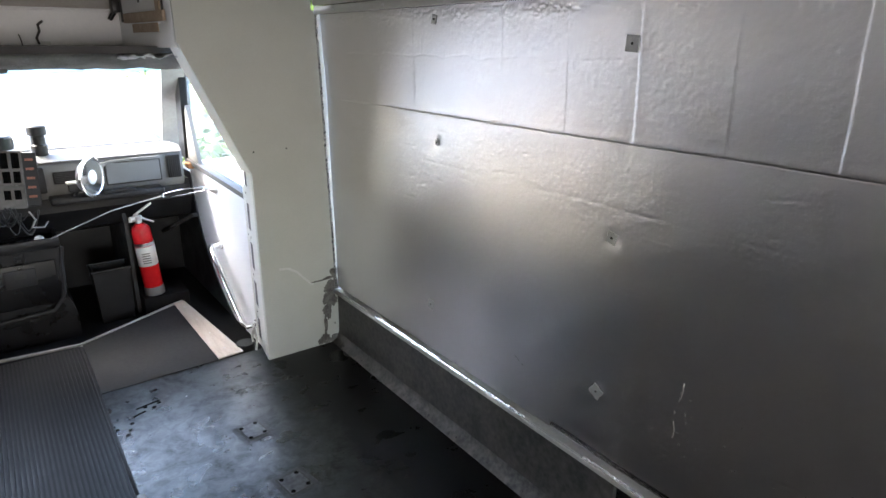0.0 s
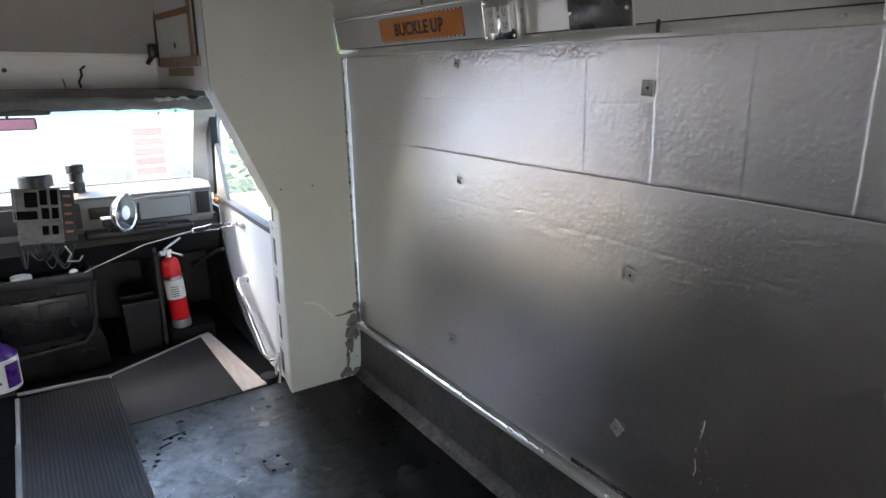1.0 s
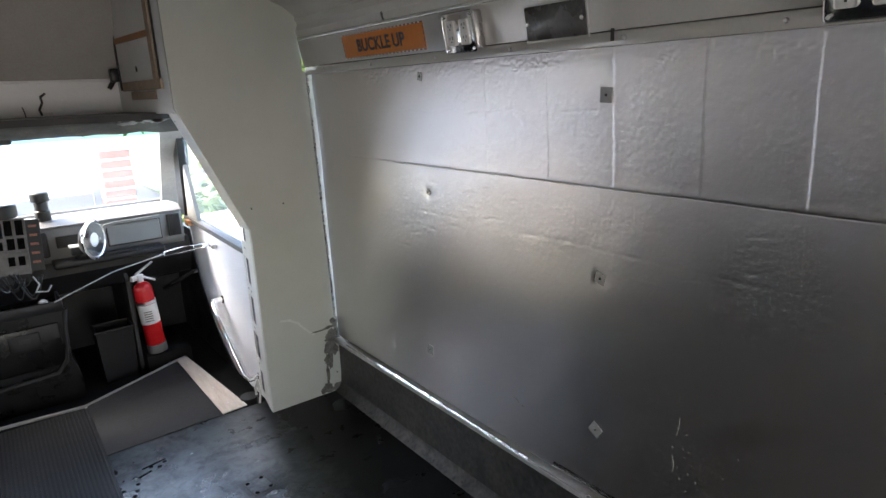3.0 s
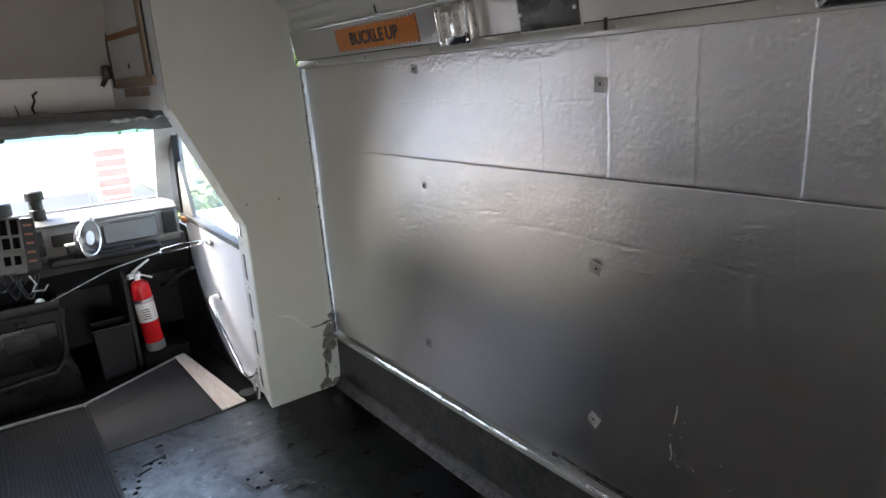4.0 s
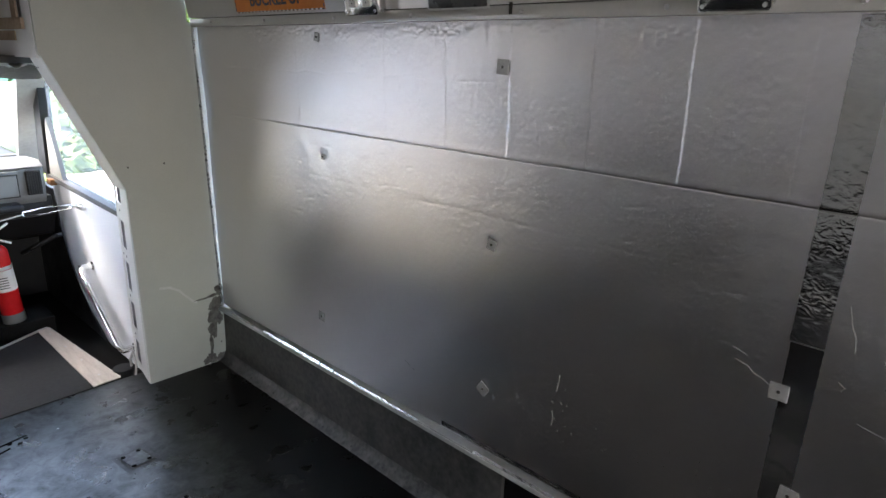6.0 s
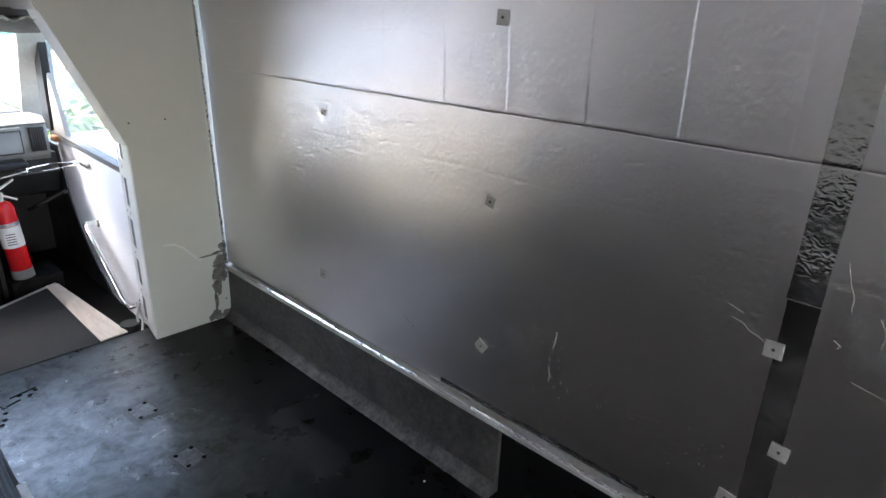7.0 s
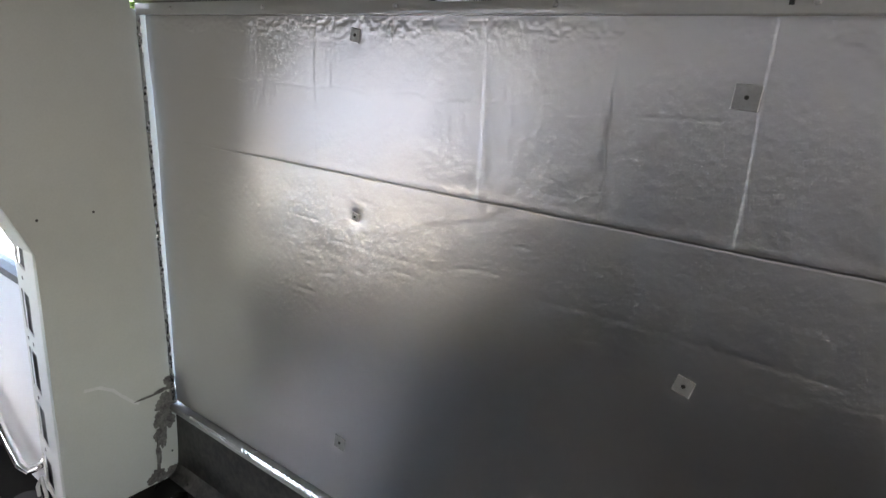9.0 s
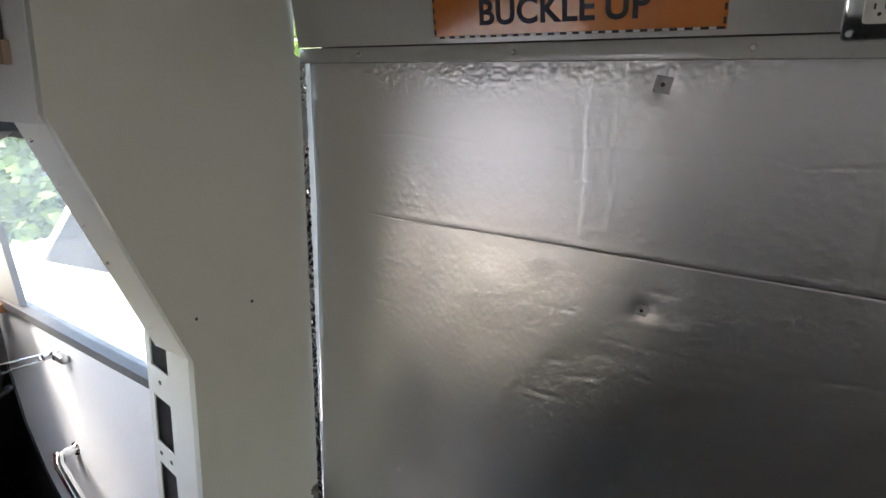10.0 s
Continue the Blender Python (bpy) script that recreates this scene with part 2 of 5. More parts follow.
M["platefilm"] = mat("worn_anchor_plate", (0.025, 0.026, 0.027), (0.15, 0.157, 0.162), rough=0.36, metal=0.4, scale=14, detail=60, bump=0.1)
M["wornrim"] = mat("worn_dusty_rubber", (0.006, 0.0065, 0.007), (0.05, 0.056, 0.06), rough=0.4, scale=18, detail=70, bump=0.1)
M["platefilm2"] = mat("grey_switch_plate", (0.045, 0.044, 0.043), (0.10, 0.097, 0.094), rough=0.4, metal=0.5, scale=14, detail=60, bump=0.05)
M["cable"] = mat("pale_cable", (0.26, 0.26, 0.25), (0.36, 0.36, 0.34), rough=0.5, scale=10, detail=60, bump=0.0)
M["doorgrey"] = mat("grey_rubber_seal", (0.07, 0.07, 0.07), (0.12, 0.12, 0.12), rough=0.6, scale=9, detail=80, bump=0.08)


# ---- mesh helpers ----
def box(bm, x0, x1, y0, y1, z0, z1, bev=0.0, seg=2, m=None):
    c = bmesh.ops.create_cube(bm, size=1.0, matrix=Matrix.Translation(((x0 + x1) / 2, (y0 + y1) / 2, (z0 + z1) / 2)) @ Matrix.Diagonal((abs(x1 - x0), abs(y1 - y0), abs(z1 - z0), 1)))
    vs = c["verts"]
    if bev:
        es = list({e for v in vs for e in v.link_edges})
        r = bmesh.ops.bevel(bm, geom=es, offset=bev, segments=seg, affect="EDGES", profile=0.5)
        vs = list({v for f in r["faces"] for v in f.verts} | {v for v in vs if v.is_valid})
    if m is not None:
        bmesh.ops.transform(bm, matrix=m, verts=vs)
    return bm


def cyl(bm, p0, p1, r0, r1=None, n=20, caps=True):
    p0, p1 = Vector(p0), Vector(p1)
    d = p1 - p0
    m = Matrix.Translation((p0 + p1) / 2) @ d.to_track_quat("Z", "Y").to_matrix().to_4x4()
    bmesh.ops.create_cone(bm, cap_ends=caps, segments=n, radius1=r0, radius2=r0 if r1 is None else r1, depth=d.length, matrix=m)
    return bm


def tube(bm, pts, r, n=10):
    """One round tube swept through points."""
    p = [Vector(q) for q in pts]
    side, rings = None, []
    for i, q in enumerate(p):
        before = (q - p[i - 1]).normalized() if i else (p[1] - q).normalized()
        after = (p[i + 1] - q).normalized() if i + 1 < len(p) else before
        t = before + after
        t = t.normalized() if t.length > 0.05 else after
        side = (side - t * side.dot(t)).normalized() if side is not None else t.orthogonal().normalized()
        up = t.cross(side)
        bend = (after - before)
        bend = bend.normalized() if bend.length > 1e-4 else None
        wide = min(1.6, 1 / max(0.3, t.dot(after)))
        ring = []
        for k in range(n):
            d = side * math.cos(2 * math.pi * k / n) + up * math.sin(2 * math.pi * k / n)
            if bend is not None:
                d = d + bend * d.dot(bend) * (wide - 1)
            ring.append(bm.verts.new(q + d * r))
        rings.append(ring)
    for u, v in zip(rings, rings[1:]):
        for k in range(n):
            bm.faces.new((u[k], u[(k + 1) % n], v[(k + 1) % n], v[k]))
    bm.faces.new(rings[0][::-1])
    bm.faces.new(rings[-1])
    return bm


def prism(bm, pts, axis, a, b):
    """A polygon of two coordinates, drawn out along an axis from a to b."""
    def at(p, v):
        return {"x": (v, p[0], p[1]), "y": (p[0], v, p[1]), "z": (p[0], p[1], v)}[axis]
    lo = [bm.verts.new(at(p, a)) for p in pts]
    hi = [bm.verts.new(at(p, b)) for p in pts]
    k = len(pts)
    for i in range(k):
        bm.faces.new((lo[i], lo[(i + 1) % k], hi[(i + 1) % k], hi[i]))
    bm.faces.new(lo[::-1])
    bm.faces.new(hi)
    bmesh.ops.recalc_face_normals(bm, faces=bm.faces[:])
    return bm


def lathe(bm, prof, n=28, m=None):
    """A profile of (radius, height) turned about z."""
    rings = [[bm.verts.new((r * math.cos(2 * math.pi * i / n), r * math.sin(2 * math.pi * i / n), z)) for i in range(n)] for r, z in prof]
    for a, b in zip(rings, rings[1:]):
        for i in range(n):
            bm.faces.new((a[i], a[(i + 1) % n], b[(i + 1) % n], b[i]))
    bm.faces.new(rings[0][::-1])
    bm.faces.new(rings[-1])
    if m is not None:
        bmesh.ops.transform(bm, matrix=m, verts=[v for r in rings for v in r])
    return bm


def link(name, bm, material, smooth=True):
    me = bpy.data.meshes.new(name)
    bm.to_mesh(me)
    bm.free()
    me.materials.append(M[material])
    if smooth:
        me.polygons.foreach_set("use_smooth", [True] * len(me.polygons))
        me.set_sharp_from_angle(angle=radians(35))
    return new(name, me)


def part(name, bm, material, parent, label=""):
    ob = link(name, bm, material)
    ob.parent = parent
    if label:
        tagged(ob, label)
    return ob


def thing(name, label, category, group="", kind=""):
    return tagged(new(name), label, category, group, kind)


def single(name, bm, material, label, category, kind="", group=""):
    return tagged(link(name, bm, material), label, category, group, kind)


B = bmesh.new

# ---- the large structure ----
WALL = 1.27          # foil face of the side wall
PANEL_Y = 2.53       # back face of the front bulkhead
REAR_Y = -2.6

# unseen floor side, black and dull so the foil reflects little from it
single("floor_west", box(B(), -1.3, -0.2205, REAR_Y, 2.67, -0.12, 0.0), "carpet", "unseen floor beyond the aisle mat, blackened to darken the foil's reflection", "floor", "structure")
single("floor", box(B(), -0.220, 1.36, REAR_Y, 2.67, -0.12, 0.0), "rubber", "black rubber bus floor with scuffs and a painted windscreen sheen", "floor", "structure")
single("cab_floor", box(B(), -1.0, 0.97, 2.675, 4.35, -0.14, -0.05), "carpet", "black carpeted cab floor below the bus floor", "floor", "structure")
single("wall_east", box(B(), 1.30, 1.36, REAR_Y, 2.52, 0.004, 1.74), "white", "white side wall behind the insulation", "wall", "structure")

# unseen wall: pale above, black below to grade the foil's reflection
single("wall_west", box(B(), -1.36, -1.28, REAR_Y, 2.52, 0.48, 1.74), "sidewall", "plain grey-white upper side wall", "wall", "structure")
single("wall_west_lower", box(B(), -1.36, -1.28, REAR_Y, 2.52, 0.004, 0.478), "dark", "unseen lower side wall, blackened to darken the foil's reflection", "wall", "structure")
bm = B()
box(bm, -1.36, -0.58, REAR_Y - 0.08, REAR_Y - 0.004, -0.1, 2.05)
box(bm, 0.58, 1.36, REAR_Y - 0.08, REAR_Y - 0.004, -0.1, 2.05)
box(bm, -0.58, 0.58, REAR_Y - 0.08, REAR_Y - 0.004, -0.1, 0.45)
box(bm, -0.58, 0.58, REAR_Y - 0.08, REAR_Y - 0.004, 1.4, 2.05)
single("wall_south", bm, "white", "plain white rear wall with a window opening", "wall", "structure")

# coved ceiling, one shell along the bus
CEIL = [(1.225, 1.712), (1.205, 1.745), (1.218, 1.775), (1.205, 1.81), (1.155, 1.846), (1.06, 1.885), (0.9, 1.925), (0.6, 1.965), (0.0, 1.985)]
prof = CEIL + [(-x, z) for x, z in CEIL[-2::-1]]
prof += [(x, z + 0.05) for x, z in prof[::-1]]
single("ceiling", prism(B(), prof, "y", REAR_Y, 3.06), "ceil", "off-white coved bus ceiling", "ceiling", "structure")

# front bulkhead panels
PANEL = [(0.902, 0.0), (1.285, 0.0), (1.285, 1.56), (1.222, 1.58), (1.222, 1.70), (1.205, 1.745), (1.218, 1.775), (1.205, 1.81), (1.155, 1.846), (1.06, 1.885), (0.9, 1.925), (0.655, 1.955), (0.657, 1.446), (0.902, 0.90)]


def bulkhead(name, side):
    bm = prism(B(), [(side * x, z) for x, z in PANEL], "y", PANEL_Y, PANEL_Y + 0.02)
    return single(name, bm, "panel", "grey-white painted front bulkhead panel with scuffed foot", "bulkhead panel", "structure")


east_panel = bulkhead("bulkhead_panel_east", 1)
bulkhead("bulkhead_panel_west", -1)


def lean(bm, side=1):
    """Widens the upright rim forwards and leans it away from the aisle."""
    for v in bm.verts:
        v.co.y = 2.551 + (v.co.y - 2.551) / 0.711
        v.co.x += side * 0.16 * (v.co.y - 2.551)
    return bm


def pillar_rim(name, side):
    """The rim behind the bulkhead's inner edge, with slots below the knee."""
    root = thing(name, "white painted pillar rim with long dark slots and rivets", "pillar", kind="structure")
    bm = B()
    t = 0.004
    y0, y1 = PANEL_Y + 0.021, PANEL_Y + 0.20
    slots = [(0.815, 0.89), (0.60, 0.735), (0.40, 0.54), (0.21, 0.345), (0.03, 0.15)]
    xa = 0.902
    # upright strip with open slots between y 2.61 and 2.68
    box(bm, xa, xa + t, y0, 2.637, 0.0, 0.90)
    box(bm, xa, xa + t, 2.708, y1, 0.0, 0.90)
    edges = [0.0] + [v for s in sorted(slots) for v in s] + [0.90]
    for i in range(0, len(edges), 2):
        if edges[i + 1] > edges[i]:
            box(bm, xa, xa + t, 2.637, 2.708, edges[i], min(edges[i + 1], 0.90))
    lean(bm)
    n = Vector((0.546, 0, 0.245)).normalized() * t
    prism(bm, [(0.902, 0.90), (0.657, 1.446), (0.657 + n.x, 1.446 + n.z), (0.902 + n.x, 0.90 + n.z)], "y", y0, y0 + 0.13)
    if side < 0:
        bmesh.ops.scale(bm, vec=(-1, 1, 1), verts=bm.verts[:])
        bmesh.ops.reverse_faces(bm, faces=bm.faces[:])
    part("rim", bm, "ceil", root)
    # black sheet gives the shade seen through the slots
    part("slot_shade_sheet", lean(box(B(), side * (xa + 0.012), side * (xa + 0.016), y0 + 0.004, y1 - 0.002, 0.004, 0.895), side), "dark", root, "black sheet standing in for the shade behind the slots")
    if side > 0:
        for k in range(6):
            f = 0.1 + 0.16 * k
            p = Vector((0.902 - 0.245 * f, y0 + 0.10, 0.90 + 0.546 * f))
            part("rivet", cyl(B(), p, p - n * 1.2, 0.005, 0.003, n=8), "steel", root)
        for y, z in ((2.675, 0.780), (2.697, 0.570), (2.653, 0.570), (2.675, 0.372), (2.675, 0.18)):
            part("hole", lean(cyl(B(), (0.902, y, z), (0.9012, y, z), 0.006, n=10)), "ink", root)
    return root


pillar_rim("pillar_rim_east", 1)
pillar_rim("pillar_rim_west", -1)

# ---- insulation boards with wrinkled foil ----
rng = np.random.RandomState(7)


def smooth_noise(y, z, cell, seed):
    """Smooth value noise over a plane."""
    g = np.random.RandomState(seed).uniform(-1, 1, (128, 128))
    u, v = y / cell + 40.0, z / cell + 40.0
    i, j = np.floor(u).astype(int), np.floor(v).astype(int)
    fu, fv = u - i, v - j
    fu, fv = fu * fu * (3 - 2 * fu), fv * fv * (3 - 2 * fv)
    i, j, i1, j1 = i % 128, j % 128, (i + 1) % 128, (j + 1) % 128
    return (g[i, j] * (1 - fu) + g[i1, j] * fu) * (1 - fv) + (g[i, j1] * (1 - fu) + g[i1, j1] * fu) * fv


def bell(d, w):
    return np.exp(-(d / w) ** 2)


FOLDS = [2.27, 2.03, 1.796, 1.561, 1.33, 1.072, 0.848, 0.610, 0.383, 0.164]
# above 0: the crease turns its face to the rear (dark), below 0: to the windscreen (bright)
FOLD_KIND = [0.12, 0.15, -0.28, 0.22, -0.45, 0.6, -0.9, 1.1, -1.0, -0.65]
WASHERS = [(1.666, 1.522, 10), (1.663, 1.119, 8), (0.891, 0.51, 32), (0.869, 1.449, 3), (0.884, 0.969, 14), (1.709, 0.489, 6), (0.113, 0.827, 0), (0.057, 0.60, 4), (0.138, 0.424, 8)]


def relief(y, z):
    """How far the foil stands out from its plane."""
    h = 0.0016 * smooth_noise(y, z, 0.31, 1) + 0.0008 * smooth_noise(y, z, 0.11, 2)
    h += 0.00022 * smooth_noise(y, z * 1.6, 0.045, 3) * (0.4 + 0.6 * (z > 1.0))
    # pebbled skin of the foil
    h += (0.00026 + 0.00014 * (z > 1.2145)) * smooth_noise(y, z, 0.011, 31) * (0.55 + 0.45 * smooth_noise(y, z, 0.2, 32)) + 0.00010 * smooth_noise(y, z, 0.011, 33)
    # the upper leaf leans in towards the room
    h += np.clip(z - 1.2145, 0, 1) * math.tan(radians(1.9)) + np.clip(z - 0.30, 0, 0.9145) * math.tan(radians(0.5)) - 0.006
    upper = 1 / (1 + np.exp(-(z - 1.22) / 0.004))
    for y0, k in zip(FOLDS, FOLD_KIND):
        wob = y0 + 0.0025 * smooth_noise(y * 0, z, 0.12, 11)
        crease = np.tanh((y - wob) / (0.0030 if k < 0 else 0.0020)) * bell(y - wob, 0.02)
        h += (0.0009 if k < 0 else 0.0006) * k * crease * (upper + 0.16 * (1 - upper) * np.clip((z - 0.85) / 0.2, 0, 1))
    fade = 1 / (1 + np.exp((y - 2.36) / 0.02))
    h -= 0.0014 * bell(z - 1.2145 - 0.0012 * smooth_noise(y, z * 0, 0.2, 12), 0.0018) * fade
    h += 0.0004 * bell(z - 1.225, 0.007) * fade
    # lower dent line and the torn wrinkle line
    h -= 0.0004 * bell(z - 1.047 - 0.004 * smooth_noise(y, z * 0, 0.25, 13), 0.005) * (0.5 + 0.5 * smooth_noise(y, z * 0, 0.16, 14)) * (y < 1.75)
    h -= 0.0008 * bell(z - 1.407 - 0.007 * smooth_noise(y, z * 0, 0.06, 15), 0.0022) * (0.65 + 0.35 * smooth_noise(y, z * 0, 0.05, 16)) * (y > 0.9) * (y < 2.3)
    # creases of the second board
    for zc, dz in ((1.001, 0.0), (0.783, -0.04), (1.163, -0.05)):
        h -= 0.0007 * bell(z - zc - dz * y, 0.003) * (y < 0.05)
    h -= 0.0008 * bell(z - 0.83, 0.004) * (0.5 + 0.5 * smooth_noise(y, z * 0, 0.1, 17)) * (y < 0.05)
    # crumpled upper edge
    top = np.clip((z - 1.505 - 0.02 * smooth_noise(y, z * 0, 0.09, 18)) / 0.04, 0, 1)
    ridge = 1 - np.abs(smooth_noise(y, z * 1.4, 0.0105, 19)) * 2
    h -= 0.0035 * np.clip((z - 1.522 - 0.006 * smooth_noise(y, z * 0, 0.05, 23)) / 0.05, 0, 1) ** 2
    h += top * (0.0009 * ridge + 0.0006 * smooth_noise(y, z, 0.011, 20))
    # slanting stretch wrinkles between the folds
    u = y * 0.55 + z
    st = np.clip(smooth_noise(y, z, 0.13, 21) - 0.1, 0, 1) * (z > 1.25) * (z < 1.53)
    h += 0.0006 * st * smooth_noise(u * 1.0, y * 0.25, 0.022, 22)
    # flat ripples along the lower leaf
    low = np.clip((z - 0.72) / 0.2, 0, 1) * (z < 1.2145)
    h += 0.00010 * low * np.clip(smooth_noise(y, z, 0.17, 41) + 0.35, 0, 1) * smooth_noise(y * 0.3, z + 0.12 * y, 0.0135, 42)
    # short upright creases under the crumpled edge
    r = np.random.RandomState(9)
    for _ in range(46):
        yc, zc = r.uniform(-0.1, 2.2), r.uniform(1.38, 1.52)
        near = (np.abs(y - yc) < 0.05) & (np.abs(z - zc) < 0.09)
        if near.any():
            h[near] += r.uniform(-0.0004, 0.0004) * bell(y[near] - yc - r.uniform(-0.3, 0.1) * (z[near] - zc), 0.004) * bell(z[near] - zc, r.uniform(0.012, 0.035))
    # short dents
    r = np.random.RandomState(5)
    for _ in range(90):
        yc, zc = r.uniform(-0.6, 2.35), r.choice([r.uniform(0.95, 1.2), r.uniform(0.45, 0.95)], p=[0.65, 0.35])
        ln, wd, a = r.uniform(0.010, 0.040), r.uniform(0.003, 0.006), r.uniform(-0.0007, 0.0005)
        sl = r.uniform(-0.25, 0.1)
        near = (np.abs(y - yc) < 0.12) & (np.abs(z - zc) < 0.06)
        if near.any():
            h[near] += a * bell(y[near] - yc, ln) * bell(z[near] - zc - sl * (y[near] - yc), wd)
    for yc, zc, _ in WASHERS:
        near = (np.abs(y - yc) < 0.12) & (np.abs(z - zc) < 0.12)
        if near.any():
            d = np.hypot(y[near] - yc, z[near] - zc)
            h[near] -= (0.0026 if zc in (0.969, 1.119) else 0.0018) * bell(d, 0.020)
    return h


def insulation_board(label, y0, y1, z0, z1, step):
    ya, za = np.linspace(y0, y1, int((y1 - y0) / step) + 1), np.linspace(z0, z1, int((z1 - z0) / step) + 1)
    fine_y = np.concatenate([f + np.linspace(-0.007, 0.007, 15) for f in FOLDS])
    ya = np.unique(np.round(np.concatenate([ya, fine_y[(fine_y > y0) & (fine_y < y1)]]), 5))
    za = np.unique(np.round(np.concatenate([za, 1.2145 + np.linspace(-0.008, 0.008, 19)]), 5))
    ny, nz = len(ya), len(za)
    yy, zz = np.meshgrid(ya, za, indexing="ij")
    h = relief(yy, zz)
    co = np.stack([WALL - h, yy, zz], -1).reshape(-1, 3)
    k = np.arange(ny * nz).reshape(ny, nz)
    quads = np.stack([k[:-1, :-1], k[:-1, 1:], k[1:, 1:], k[1:, :-1]], -1).reshape(-1, 4)
    # a back sheet makes it a board
    back = [(WALL + 0.022, a, b) for a, b in ((y0, z0), (y0, z1), (y1, z1), (y1, z0))]
    n0 = len(co)
    rim = [(0, 0), (0, nz - 1), (ny - 1, nz - 1), (ny - 1, 0)]
    faces = quads.tolist()
    faces.append([n0 + 3, n0 + 2, n0 + 1, n0])
    for a in range(4):
        b = (a + 1) % 4
        i0, i1 = rim[a], rim[b]
        if i0[0] == i1[0]:
            stepz = 1 if i1[1] > i0[1] else -1
            run = [int(k[i0[0], j]) for j in range(i0[1], i1[1] + stepz, stepz)]
        else:
            stepy = 1 if i1[0] > i0[0] else -1
            run = [int(k[i, i0[1]]) for i in range(i0[0], i1[0] + stepy, stepy)]
        faces.append(run[::-1] + [n0 + a, n0 + b])
    me = bpy.data.meshes.new("insulation_board")
    me.from_pydata(co.tolist() + back, [], faces)
    me.materials.append(M["foil"])
    me.polygons.foreach_set("use_smooth", [True] * (len(faces) - 5) + [False] * 5)
    me.update()
    return tagged(new("insulation_board", me), label, "insulation board", "foil boards on the side wall")


insulation_board("silver foil-faced insulation board with fold lines and dents", 0.073, 2.515, 0.30, 1.572, 0.003)
insulation_board("duller foil-faced insulation board with a scratched face", -2.58, 0.069, 0.30, 1.572, 0.006)


def crinkled_strip(name, label, corner, along, across, n_along, n_across, amp, seed, out, follow=False, grain=38, material="tape", sharp=False):
    """A strip of foil tape, crumpled, from a corner along two edge vectors; out: the way that it faces."""
    c, a, b, o = Vector(corner), Vector(along), Vector(across), Vector(out).normalized()
    bm = B()
    rows = []
    grid = [[c + a * (i / n_along) + b * (j / n_across) for j in range(n_across + 1)] for i in range(n_along + 1)]
    if follow:
        flat = relief(np.array([p.y for r in grid for p in r]), np.array([p.z for r in grid for p in r]))
        for p, h in zip((p for r in grid for p in r), flat):
            p.x = WALL - float(h)
    lift = 0.0007 if follow else 0.0012
    for i in range(n_along + 1):
        row = []
        for j in range(n_across + 1):
            q = Vector((0, grid[i][j].y * 0.75 + grid[i][j].z * 0.35 + 0.014 * noise.noise(grid[i][j] * 38), grid[i][j].z * 1.2 - grid[i][j].y * 0.3 + 0.016 * noise.noise(grid[i][j] * 45 + Vector((5, 0, 0))))) * grain if follow else grid[i][j] * grain
            d = amp * (noise.noise(q + Vector((seed, 0, 0))) + 0.8 * noise.noise(q * 2.3))
            if sharp:
                hard = max(0.0, 0.55 + 1.3 * noise.noise(grid[i][j] * 14 + Vector((seed, 0, 0))))
                d = 1.6 * amp * hard * (1 - 2.2 * abs(noise.noise(q + Vector((seed, 0, 0)))) - 0.9 * abs(noise.noise(q * 2.3)))
            rim = j in (0, n_across)
            w = b.normalized() * 0.0025 * noise.noise(Vector((i * 0.6, j * 3.1, seed))) if rim else Vector()
            row.append(bm.verts.new(grid[i][j] + o * (lift + max(-0.4 * lift, d * (0.2 if rim else 1.0))) + w))
        rows.append(row)
    for i in range(n_along):
        for j in range(n_across):
            bm.faces.new((rows[i][j], rows[i + 1][j], rows[i + 1][j + 1], rows[i][j + 1]))
    bmesh.ops.recalc_face_normals(bm, faces=bm.faces[:])
    ob = single(name, bm, material, label, "foil tape")
    sol = ob.modifiers.new("thickness", "SOLIDIFY")
    sol.thickness = 0.0002
    sol.use_rim = False
    return ob


crinkled_strip("foil_tape", "crumpled shiny foil tape over the board joint", (WALL, 0.050, 0.945), (0, -0.008, 0.613), (0, 0.063, 0), 420, 44, 0.00034, 3.0, (-1, 0, 0), True, 92, sharp=True)
crinkled_strip("foil_tape", "smooth dark-reflecting foil tape over the board joint", (WALL, 0.056, 0.30), (0, -0.006, 0.643), (0, 0.060, 0), 90, 10, 0.00005, 9.0, (-1, 0, 0), True, material="mirrortape")
crinkled_strip("foil_tape", "dull crumpled foil tape along the foot of the board", (WALL, 0.10, 0.302), (0, 0.96, 0.0), (0, 0, 0.019), 300, 10, 0.0005, 14.0, (-1, 0, 0), True, 70, material="tape", sharp=True)
crinkled_strip("foil_tape", "narrow wrinkled foil tape along the bulkhead corner", (WALL - 0.004, PANEL_Y - 0.003, 0.30), (-0.030, 0.0, 1.262), (0.006, -0.012, 0), 420, 8, 0.0026, 5.0, (-1, -0.6, 0), grain=55, sharp=True)

# ---- rail, base and header along the side wall ----
rail = thing("seat_rail", "pale painted metal seat rail with strips of shiny tape", "rail", kind="structure")
part("rail_body", box(B(), 1.255, 1.298, REAR_Y + 0.01, 2.522, 0.268, 0.288, 0.003), "alu", rail)
part("rail_lip", box(B(), 1.2515, 1.2548, REAR_Y + 0.01, 2.522, 0.268, 0.283, 0.0012), "alu", rail)


